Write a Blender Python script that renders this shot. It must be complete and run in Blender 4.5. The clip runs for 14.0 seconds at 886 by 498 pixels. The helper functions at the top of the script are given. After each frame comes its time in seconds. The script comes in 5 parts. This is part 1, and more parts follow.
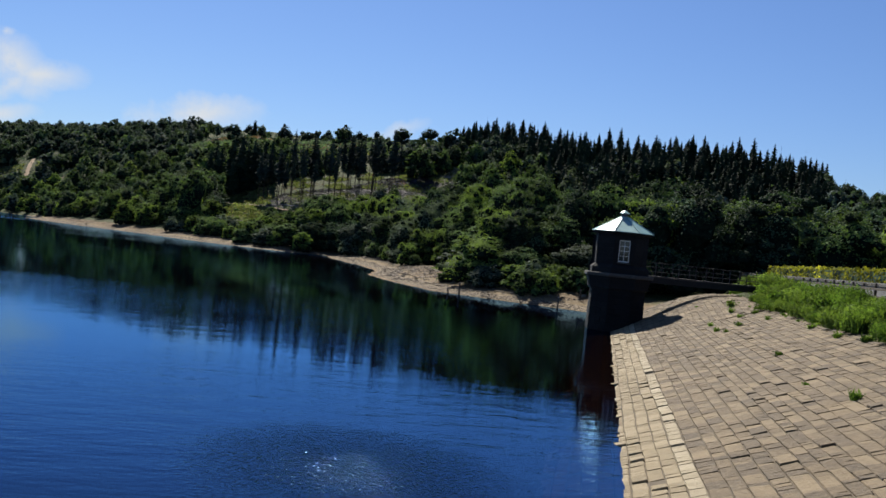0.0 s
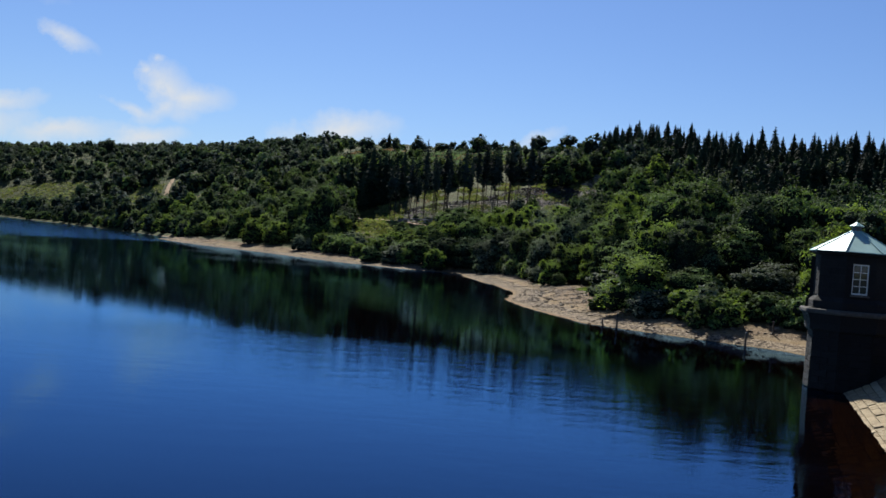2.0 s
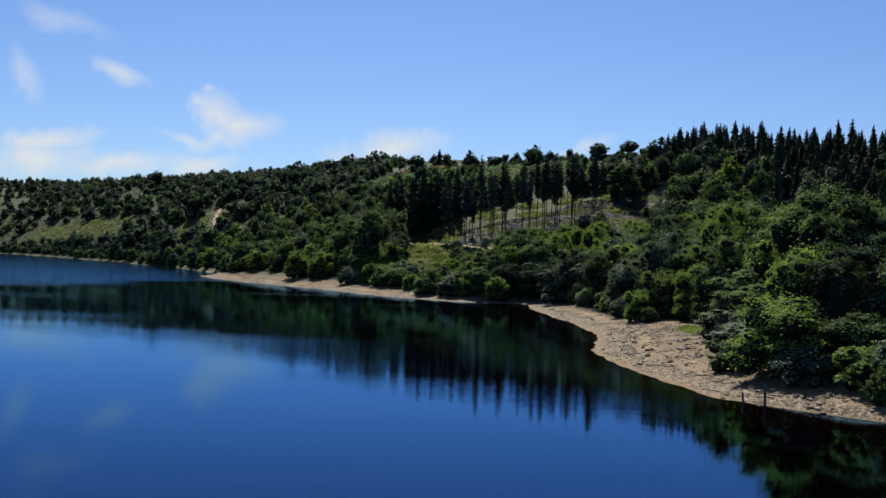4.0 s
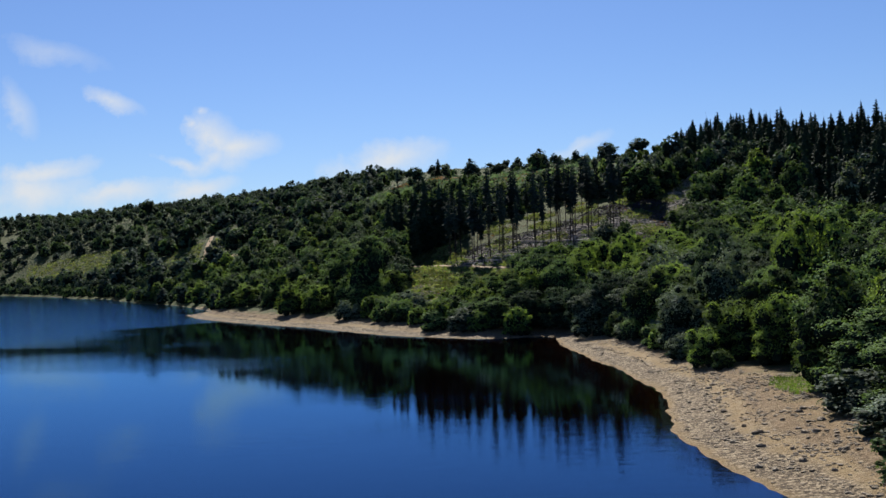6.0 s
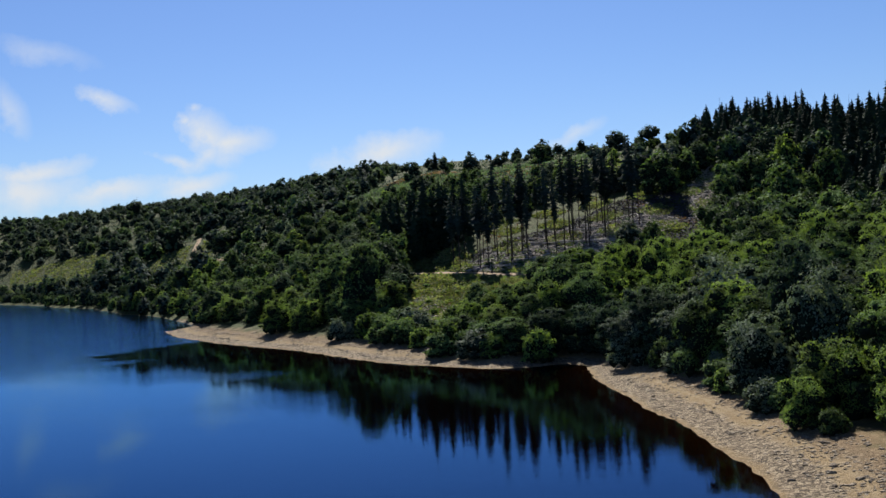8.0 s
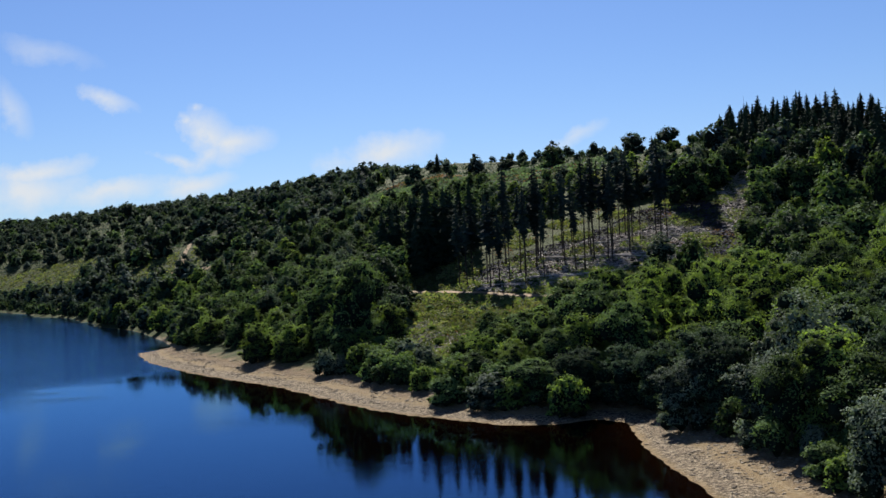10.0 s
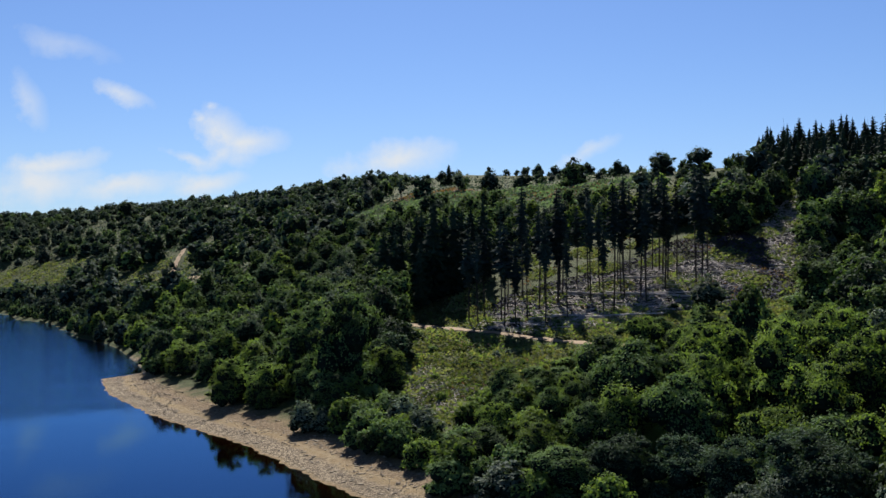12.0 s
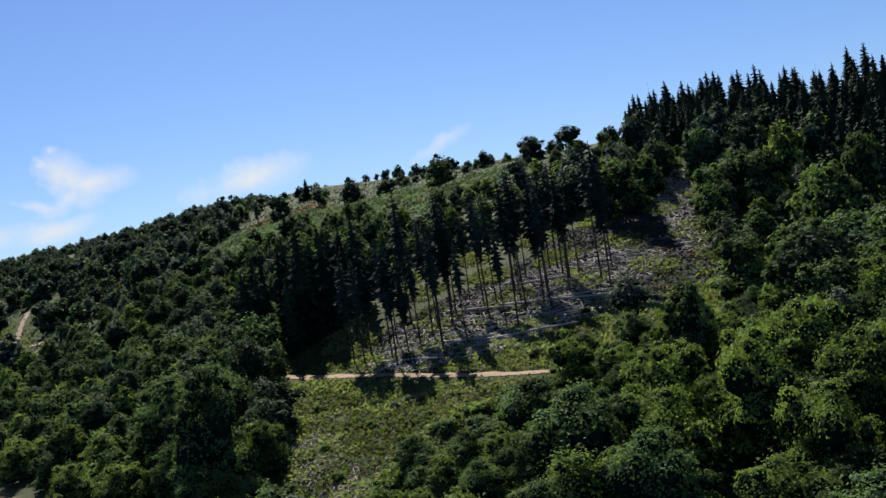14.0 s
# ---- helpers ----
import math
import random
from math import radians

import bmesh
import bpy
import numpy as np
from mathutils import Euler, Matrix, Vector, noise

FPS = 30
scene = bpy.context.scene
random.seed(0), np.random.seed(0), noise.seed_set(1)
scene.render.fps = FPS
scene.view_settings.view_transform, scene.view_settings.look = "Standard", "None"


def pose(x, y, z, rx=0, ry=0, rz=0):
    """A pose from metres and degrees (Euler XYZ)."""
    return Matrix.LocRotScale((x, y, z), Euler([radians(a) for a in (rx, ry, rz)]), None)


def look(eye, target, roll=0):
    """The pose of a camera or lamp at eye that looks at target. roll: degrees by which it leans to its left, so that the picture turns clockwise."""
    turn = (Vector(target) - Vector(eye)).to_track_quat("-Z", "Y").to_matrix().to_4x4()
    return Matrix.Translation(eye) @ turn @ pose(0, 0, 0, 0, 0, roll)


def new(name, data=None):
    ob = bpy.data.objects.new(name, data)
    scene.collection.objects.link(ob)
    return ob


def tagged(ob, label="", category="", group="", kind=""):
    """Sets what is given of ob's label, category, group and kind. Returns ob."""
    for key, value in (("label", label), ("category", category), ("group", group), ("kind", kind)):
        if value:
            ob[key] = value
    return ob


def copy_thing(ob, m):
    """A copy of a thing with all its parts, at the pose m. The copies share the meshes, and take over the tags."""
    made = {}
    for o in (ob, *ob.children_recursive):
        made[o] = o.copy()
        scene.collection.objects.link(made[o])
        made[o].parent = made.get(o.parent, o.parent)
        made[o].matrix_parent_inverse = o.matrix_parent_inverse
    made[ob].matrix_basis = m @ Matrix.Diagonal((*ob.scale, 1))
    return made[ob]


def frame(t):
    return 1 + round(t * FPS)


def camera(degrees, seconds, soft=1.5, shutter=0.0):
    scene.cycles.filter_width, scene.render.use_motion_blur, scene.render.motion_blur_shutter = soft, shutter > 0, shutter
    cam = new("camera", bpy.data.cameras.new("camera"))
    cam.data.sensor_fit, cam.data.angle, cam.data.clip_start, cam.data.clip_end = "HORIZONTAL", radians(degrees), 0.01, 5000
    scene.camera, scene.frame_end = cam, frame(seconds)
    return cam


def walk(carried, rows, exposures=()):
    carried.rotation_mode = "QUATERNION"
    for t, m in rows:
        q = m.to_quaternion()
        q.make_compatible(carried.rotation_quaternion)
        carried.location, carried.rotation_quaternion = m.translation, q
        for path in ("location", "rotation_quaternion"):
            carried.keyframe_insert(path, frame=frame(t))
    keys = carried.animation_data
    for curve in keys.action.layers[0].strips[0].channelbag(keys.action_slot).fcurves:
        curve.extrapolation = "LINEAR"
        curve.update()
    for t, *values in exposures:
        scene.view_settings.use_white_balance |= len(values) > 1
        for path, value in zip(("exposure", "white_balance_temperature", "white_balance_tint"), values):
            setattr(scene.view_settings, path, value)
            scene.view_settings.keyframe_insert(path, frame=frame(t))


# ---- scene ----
cam = camera(44.70, 14.0, soft=1.5)
PATH = [
    (0.0, look((-0.95, -84.22, 4.99), (17.15, 14.13, 4.62), 5.88)),
    (0.5, look((-0.05, -79.61, 5.28), (11.80, 19.69, 4.34), 7.75)),
    (1.0, look((0.65, -74.80, 5.46), (9.75, 24.78, 4.55), 6.42)),
    (1.5, look((1.14, -69.71, 5.79), (8.51, 30.01, 4.86), 5.85)),
    (2.0, look((1.49, -64.36, 6.07), (6.79, 35.50, 5.45), 4.62)),
    (2.5, look((1.67, -58.72, 6.63), (5.02, 41.23, 6.55), 3.80)),
    (3.0, look((1.70, -52.84, 7.35), (3.41, 47.15, 7.52), 3.29)),
    (5.5, look((0.90, -19.51, 11.33), (0.55, 80.48, 12.21), -1.25)),
    (6.0, look((0.62, -12.99, 12.39), (0.45, 87.00, 13.49), -2.03)),
    (6.5, look((0.31, -6.48, 13.35), (0.27, 93.51, 14.35), -2.52)),
    (7.0, look((0.00, 0.00, 14.21), (0.00, 100.00, 14.80), -2.97)),
    (7.5, look((-0.30, 6.45, 15.04), (-0.22, 106.45, 15.47), -3.16)),
    (8.0, look((-0.57, 12.91, 15.81), (-0.46, 112.91, 16.08), -3.33)),
    (10.5, look((-1.23, 46.79, 19.72), (-1.22, 146.79, 20.15), -2.97)),
    (11.0, look((-1.25, 53.88, 20.62), (-1.26, 153.88, 21.40), -2.69)),
    (11.5, look((-1.24, 60.93, 21.57), (-1.42, 160.93, 22.59), -1.81)),
    (12.0, look((-1.21, 67.93, 22.57), (-1.90, 167.92, 23.75), -0.61)),
    (12.5, look((-1.19, 74.81, 23.71), (-2.12, 174.79, 25.36), -0.25)),
    (13.0, look((-1.19, 81.49, 24.81), (-0.60, 181.47, 26.36), -1.93)),
    (13.5, look((-1.11, 87.97, 25.66), (3.75, 187.85, 26.35), -5.64)),
    (14.0, look((-0.90, 94.49, 26.40), (10.54, 193.83, 26.72), -9.19)),
]
walk(cam, PATH, exposures=[(0.0, 1.02), (3.0, 1.05), (6.5, 1.08), (10.5, 1.11), (12.5, 1.13), (14.0, 1.17)])

# ---- light ----
SUN_AZ, SUN_EL = -3.0, 42.0
sun = new("sun", bpy.data.lights.new("sun", "SUN"))
sun.data.energy, sun.data.angle, sun.data.color = 5.0, radians(0.5), (1.0, 0.95, 0.86)
_s = Vector((math.sin(radians(SUN_AZ)) * math.cos(radians(SUN_EL)), math.cos(radians(SUN_AZ)) * math.cos(radians(SUN_EL)), math.sin(radians(SUN_EL))))
sun.matrix_world = look(_s * 900, (0, 0, 0))

# clouds: middle (across, up, per unit of depth to the north), half sizes, tilt, density
CLOUDS = [(-0.211, 0.121, 0.0441, 0.0258, -38, 1.0), (-0.19, 0.113, 0.0476, 0.0169, 4, 1.0), (-0.232, 0.138, 0.0156, 0.008, -35, 0.8800000000000001), (-0.238, 0.099, 0.0331, 0.007, -14, 0.77), (-0.22, 0.148, 0.0101, 0.0049, 15, 0.66),
          (-0.215, 0.104, 0.0312, 0.0139, 25, 0.935), (-0.368, 0.094, 0.0642, 0.0139, 10, 0.9900000000000001), (-0.387, 0.076, 0.0733, 0.0239, 3, 1.0), (-0.303, 0.072, 0.0642, 0.0139, 8, 0.935), (-0.227, 0.075, 0.0476, 0.012, 6, 0.935),
          (-0.306, 0.160, 0.040, 0.011, -22, 0.8), (-0.392, 0.152, 0.018, 0.034, 25, 0.5), (-0.048, 0.097, 0.066, 0.019, 6, 1.0), (0.128, 0.099, 0.040, 0.009, 22, 0.6), (-0.355, 0.207, 0.055, 0.014, -18, 0.35)]


def build_world():
    w = bpy.data.worlds.new("sky")
    scene.world = w
    w.use_nodes = True
    nt = w.node_tree
    nd, ln = nt.nodes, nt.links
    nd.clear()
    out, bg = nd.new("ShaderNodeOutputWorld"), nd.new("ShaderNodeBackground")
    sky = nd.new("ShaderNodeTexSky")
    sky.sky_type, sky.sun_disc = "NISHITA", False
    sky.sun_elevation, sky.sun_rotation = radians(SUN_EL), radians(SUN_AZ)
    sky.altitude, sky.air_density, sky.dust_density, sky.ozone_density = 200, SKY_AIR, SKY_DUST, SKY_OZONE
    co = nd.new("ShaderNodeTexCoord")
    sep = nd.new("ShaderNodeSeparateXYZ")
    ln.new(co.outputs["Generated"], sep.inputs[0])

    def m(op, a, b=None, c=None, clamp=False):
        n = nd.new("ShaderNodeMath")
        n.operation, n.use_clamp = op, clamp
        for i, v in enumerate((a, b, c)):
            if v is None:
                continue
            if isinstance(v, (int, float)):
                n.inputs[i].default_value = v
            else:
                ln.new(v, n.inputs[i])
        return n.outputs[0]

    north = m("MAXIMUM", sep.outputs[1], 0.05)
    flat = nd.new("ShaderNodeCombineXYZ")
    ln.new(m("DIVIDE", sep.outputs[0], north), flat.inputs[0])
    ln.new(m("DIVIDE", sep.outputs[2], north), flat.inputs[1])
    fine = nd.new("ShaderNodeTexNoise")
    fine.inputs["Scale"].default_value, fine.inputs["Detail"].default_value, fine.inputs["Roughness"].default_value = 22, 9, 0.62
    ln.new(flat.outputs[0], fine.inputs["Vector"])
    warp = nd.new("ShaderNodeVectorMath")
    warp.operation = "MULTIPLY_ADD"
    ln.new(fine.outputs["Color"], warp.inputs[0])
    warp.inputs[1].default_value = (0.045, 0.024, 0)
    ln.new(flat.outputs[0], warp.inputs[2])
    total = None
    for x, y, a, b, tilt, dens in CLOUDS:
        mp = nd.new("ShaderNodeMapping")
        mp.vector_type = "TEXTURE"
        mp.inputs["Location"].default_value = (x + 0.0225, y + 0.012, 0)
        mp.inputs["Rotation"].default_value = (0, 0, radians(tilt))
        mp.inputs["Scale"].default_value = (a, b, 1)
        ln.new(warp.outputs[0], mp.inputs[0])
        le = nd.new("ShaderNodeVectorMath")
        le.operation = "LENGTH"
        ln.new(mp.outputs[0], le.inputs[0])
        g = m("SUBTRACT", 1.0, le.outputs["Value"])
        g = m("MULTIPLY_ADD", m("SUBTRACT", fine.outputs["Fac"], 0.52), 1.6, g)
        g = m("MULTIPLY", m("SMOOTH_MIN", m("MAXIMUM", g, 0.0), 1.0, 0.3), dens, clamp=True)
        total = g if total is None else m("MAXIMUM", total, g)
    veil = m("MULTIPLY", total, m("GREATER_THAN", sep.outputs[1], 0.1))
    mix = nd.new("ShaderNodeMix")
    mix.data_type = "RGBA"
    ln.new(veil, mix.inputs[0])
    tint = nd.new("ShaderNodeMix")
    tint.data_type, tint.blend_type = "RGBA", "MULTIPLY"
    tint.inputs[0].default_value = 1.0
    ln.new(sky.outputs[0], tint.inputs[6])
    tint.inputs[7].default_value = SKY_TINT
    ln.new(tint.outputs[2], mix.inputs[6])
    mix.inputs[7].default_value = CLOUD_COL
    ln.new(mix.outputs[2], bg.inputs[0])
    bg.inputs[1].default_value = SKY_STRENGTH
    ln.new(bg.outputs[0], out.inputs[0])


SKY_STRENGTH, SKY_AIR, SKY_DUST, SKY_OZONE = 0.0505, 1.0, 0.2, 4.0
SKY_TINT = (0.576, 0.684, 0.914, 1)
CLOUD_COL = (6.84, 7.2, 7.63, 1)
build_world()


# ---- materials ----
class Nodes:
    """A material with a Principled shader, built up by short calls."""

    def __init__(self, name, rough=0.8, metal=0.0, spec=0.3):
        self.mat = bpy.data.materials.new(name)
        self.mat.use_nodes = True
        self.t = self.mat.node_tree
        self.p = self.t.nodes["Principled BSDF"]
        self.p.inputs["Roughness"].default_value = rough
        self.p.inputs["Metallic"].default_value = metal
        self.p.inputs["Specular IOR Level"].default_value = spec

    def add(self, kind, **inputs):
        n = self.t.nodes.new(kind)
        for k, v in inputs.items():
            self.to(v, n.inputs[k.replace("_", " ")])
        return n

    def to(self, v, socket):
        if isinstance(v, bpy.types.NodeSocket):
            self.t.links.new(v, socket)
        else:
            socket.default_value = v

    def where(self):
        return self.add("ShaderNodeNewGeometry").outputs["Position"]

    def noise(self, scale, detail=3, rough=0.55, vec=None, stretch=None):
        vec = vec or self.where()
        if stretch:
            mp = self.add("ShaderNodeMapping", Scale=stretch)
            self.t.links.new(vec, mp.inputs[0])
            vec = mp.outputs[0]
        return self.add("ShaderNodeTexNoise", Vector=vec, Scale=scale, Detail=detail, Roughness=rough).outputs["Fac"]

    def ramp(self, fac, *stops):
        n = self.add("ShaderNodeValToRGB", Fac=fac)
        while len(n.color_ramp.elements) < len(stops):
            n.color_ramp.elements.new(0.5)
        for e, (pos, col) in zip(n.color_ramp.elements, stops):
            e.position = pos
            e.color = (*col, 1) if len(col) == 3 else col
        return n.outputs[0]

    def grey(self, fac, lo, hi):
        return self.add("ShaderNodeMapRange", Value=fac, From_Min=lo, From_Max=hi).outputs[0]

    def mix(self, fac, a, b, how="MIX"):
        n = self.t.nodes.new("ShaderNodeMix")
        n.data_type, n.blend_type = "RGBA", how
        self.to(fac, n.inputs[0])
        self.to((*a, 1) if isinstance(a, tuple) and len(a) == 3 else a, n.inputs[6])
        self.to((*b, 1) if isinstance(b, tuple) and len(b) == 3 else b, n.inputs[7])
        return n.outputs[2]

    def math(self, op, a, b=0.0):
        n = self.t.nodes.new("ShaderNodeMath")
        n.operation = op
        self.to(a, n.inputs[0])
        self.to(b, n.inputs[1])
        return n.outputs[0]

    def colour(self, v):
        self.to((*v, 1) if isinstance(v, tuple) and len(v) == 3 else v, self.p.inputs["Base Color"])
        return self

    def bump(self, height, strength=0.4, distance=0.05):
        b = self.add("ShaderNodeBump", Height=height, Strength=strength, Distance=distance)
        self.to(b.outputs[0], self.p.inputs["Normal"])
        return self


def leaf_material(name, a, b, c, glow=0.35, rough=0.8):
    """Leaves: colour by tree, by clump and by leaf; light comes through them."""
    n = Nodes(name, rough, spec=0.04)
    tree = n.add("ShaderNodeObjectInfo").outputs["Random"]
    leaf = n.add("ShaderNodeNewGeometry").outputs["Random Per Island"]
    clump = n.noise(0.16, 2)
    col = n.mix(n.grey(clump, 0.35, 0.65), a, b)
    col = n.mix(n.math("MULTIPLY", leaf, 0.75), col, c)
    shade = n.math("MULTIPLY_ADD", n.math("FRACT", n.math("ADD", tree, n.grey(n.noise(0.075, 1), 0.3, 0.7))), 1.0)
    shade.node.inputs[2].default_value = 0.48
    col = n.mix(1.0, col, n.add("ShaderNodeCombineColor", Red=shade, Green=shade, Blue=shade).outputs[0], "MULTIPLY")
    # blue is raised in the reflected colour to stand for haze over the woods
    n.colour(n.mix(1.0, col, (0.62, 0.65, 1.16), "MULTIPLY"))
    tr = n.add("ShaderNodeBsdfTranslucent", Color=n.mix(1.0, col, (1.2, 1.28, 0.95), "MULTIPLY"))
    ms = n.add("ShaderNodeMixShader", Fac=glow)
    n.t.links.new(n.p.outputs[0], ms.inputs[1])
    n.t.links.new(tr.outputs[0], ms.inputs[2])
    n.t.links.new(ms.outputs[0], n.t.nodes["Material Output"].inputs["Surface"])
    return n.mat


LEAF = leaf_material("leaves_green", (0.056, 0.104, 0.020), (0.098, 0.155, 0.028), (0.14, 0.20, 0.046), 0.20)
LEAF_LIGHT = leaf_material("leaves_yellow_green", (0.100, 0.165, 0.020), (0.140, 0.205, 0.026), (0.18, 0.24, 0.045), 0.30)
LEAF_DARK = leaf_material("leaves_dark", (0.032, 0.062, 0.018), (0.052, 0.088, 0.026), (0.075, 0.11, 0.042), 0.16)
LEAF_SILVER = leaf_material("leaves_silvery", (0.074, 0.108, 0.038), (0.108, 0.145, 0.056), (0.18, 0.212, 0.10), 0.18, 0.7)
NEEDLE = leaf_material("needles_dark", (0.012, 0.028, 0.010), (0.020, 0.038, 0.014), (0.035, 0.055, 0.02), 0.12)
# far hillside leaves: green made greyer and bluer, with distance haze in it
LEAF_HAZED = leaf_material("leaves_hill", (0.032, 0.056, 0.027), (0.052, 0.082, 0.038), (0.072, 0.10, 0.054), 0.18)
NEEDLE_PINE = leaf_material("pine_needles", (0.018, 0.032, 0.016), (0.028, 0.044, 0.022), (0.042, 0.060, 0.03), 0.12)
REED_LEAF = leaf_material("reed_leaves", (0.060, 0.115, 0.012), (0.09, 0.14, 0.016), (0.12, 0.185, 0.03), 0.4)
HEDGE_LEAF = leaf_material("hedge_leaves", (0.24, 0.25, 0.015), (0.30, 0.28, 0.02), (0.36, 0.34, 0.05), 0.35)
BRACKEN = leaf_material("bracken_fronds", (0.085, 0.138, 0.028), (0.125, 0.168, 0.036), (0.20, 0.175, 0.060), 0.3)
# the litter's own grey-brown, darkened further for the shade under the pines
SHADED_LITTER = leaf_material("bark_litter", (0.042, 0.036, 0.034), (0.075, 0.066, 0.062), (0.14, 0.125, 0.118), 0.05)
HEATH = leaf_material("heath_growth", (0.16, 0.085, 0.035), (0.22, 0.12, 0.05), (0.30, 0.19, 0.08), 0.2)
FERN_PALE = leaf_material("fern_pale", (0.070, 0.118, 0.048), (0.095, 0.145, 0.062), (0.13, 0.17, 0.08), 0.3)


def inner_shade_material():
    """Near-black colour painted for the shade among the twigs and leaves inside a crown."""
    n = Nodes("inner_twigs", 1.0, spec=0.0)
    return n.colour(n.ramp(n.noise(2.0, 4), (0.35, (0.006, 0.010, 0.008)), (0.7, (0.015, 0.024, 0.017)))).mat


INNER_SHADE = inner_shade_material()


def bark_material(name, a, b):
    n = Nodes(name, 0.9, spec=0.15)
    k = n.noise(3.0, 5, vec=None, stretch=(1, 1, 0.15))
    n.colour(n.ramp(k, (0.3, a), (0.7, b))).bump(n.noise(9.0, 4, stretch=(1, 1, 0.2)), 0.6, 0.04)
    return n.mat


BARK = bark_material("bark", (0.035, 0.028, 0.02), (0.11, 0.095, 0.075))
BARK_PINE = bark_material("pine_bark", (0.022, 0.018, 0.015), (0.06, 0.05, 0.042))
DEADWOOD = bark_material("dead_wood", (0.20, 0.17, 0.15), (0.42, 0.38, 0.35))
POSTWOOD = bark_material("post_wood", (0.05, 0.04, 0.03), (0.12, 0.10, 0.08))


def ground_material():
    n = Nodes("ground", 0.95, spec=0.1)
    pos = n.where()
    z = n.add("ShaderNodeSeparateXYZ", Vector=pos).outputs[2]
    big, mid, fine = n.noise(0.05, 4), n.noise(0.6, 5, 0.6), n.noise(5.0, 5, 0.65)
    sand = n.ramp(mid, (0.25, (0.17, 0.115, 0.058)), (0.5, (0.28, 0.20, 0.105)), (0.75, (0.42, 0.32, 0.18)))
    sand = n.mix(n.grey(fine, 0.42, 0.62), sand, (0.20, 0.15, 0.088))
    # pebbles
    vor = n.add("ShaderNodeTexVoronoi", Vector=pos, Scale=4.2, Randomness=1.0)
    tiny = n.add("ShaderNodeTexVoronoi", Vector=pos, Scale=10.0, Randomness=1.0)
    pick = n.add("ShaderNodeSeparateColor", Color=vor.outputs["Color"]).outputs[0]
    pick2 = n.add("ShaderNodeSeparateColor", Color=tiny.outputs["Color"]).outputs[1]
    pebble = n.ramp(n.math("MULTIPLY", n.math("ADD", pick, pick2), 0.5), (0.2, (0.040, 0.030, 0.022)), (0.5, (0.14, 0.105, 0.07)), (0.8, (0.36, 0.29, 0.20)))
    # strandlines left by the falling water
    wob = n.math("MULTIPLY_ADD", n.noise(0.25, 3), 0.24)
    n.to(z, wob.node.inputs[2])
    line = n.math("SINE", n.math("MULTIPLY", wob, 26.0))
    sand = n.mix(n.math("MULTIPLY", n.grey(line, 0.5, 1.0), n.math("MULTIPLY", mid, 0.6)), sand, (0.38, 0.31, 0.21))
    # belts of dark gravel along the shore
    belt = n.math("SINE", n.math("MULTIPLY_ADD", wob, 8.0))
    belt.node.inputs[0].links[0].from_node.inputs[2].default_value = -1.2
    sand = n.mix(n.grey(n.math("ADD", belt, n.math("MULTIPLY", n.math("SUBTRACT", mid, 0.5), 3.0)), -1.1, 0.3), sand, pebble)
    sand = n.mix(n.math("MULTIPLY", n.grey(n.math("ADD", z, n.math("MULTIPLY", n.math("SUBTRACT", n.noise(0.5, 4), 0.5), 1.2)), 0.45, 1.0), 0.7), sand, n.mix(n.grey(fine, 0.4, 0.65), (0.12, 0.078, 0.042), (0.24, 0.165, 0.092)))
    # grass, dead bracken and litter
    grass = n.ramp(mid, (0.3, (0.026, 0.038, 0.010)), (0.52, (0.046, 0.060, 0.015)), (0.75, (0.060, 0.062, 0.022)))
    grass = n.mix(n.math("MULTIPLY", n.grey(n.noise(1.6, 5, 0.7), 0.5, 0.62), 0.75), grass, (0.022, 0.032, 0.010))
    grass = n.mix(n.grey(big, 0.56, 0.74), grass, (0.058, 0.060, 0.020))
    edge = n.math("MULTIPLY_ADD", n.noise(0.35, 4), 1.5)
    edge.node.inputs[2].default_value = -0.75
    north = n.add("ShaderNodeSeparateXYZ", Vector=pos).outputs[1]
    edge = n.math("ADD", edge, n.math("MULTIPLY", n.grey(north, 300.0, 345.0), 1.9))
    up = n.grey(n.math("ADD", z, edge), 1.25, 1.9)
    col = n.mix(up, sand, grass)
    # silt below the water, blackened with depth for the light lost in it
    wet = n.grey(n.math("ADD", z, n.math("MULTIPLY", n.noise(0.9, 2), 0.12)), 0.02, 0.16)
    dimmed_silt = n.ramp(n.grey(z, -2.2, 0.0), (0.0, (0.003, 0.002, 0.001)), (0.55, (0.016, 0.010, 0.005)), (0.8, (0.07, 0.045, 0.02)), (1.0, (0.22, 0.15, 0.072)))
    n.colour(n.mix(1.0, n.mix(wet, dimmed_silt, col), (0.74, 0.74, 0.74), "MULTIPLY"))
    n.bump(n.math("ADD", n.math("ADD", n.math("MULTIPLY", fine, 0.6), n.math("MULTIPLY", mid, 0.45)), n.math("ADD", n.math("MULTIPLY", vor.outputs["Distance"], -0.5), n.math("MULTIPLY", tiny.outputs["Distance"], -0.4))), 0.9, 0.16)
    return n.mat


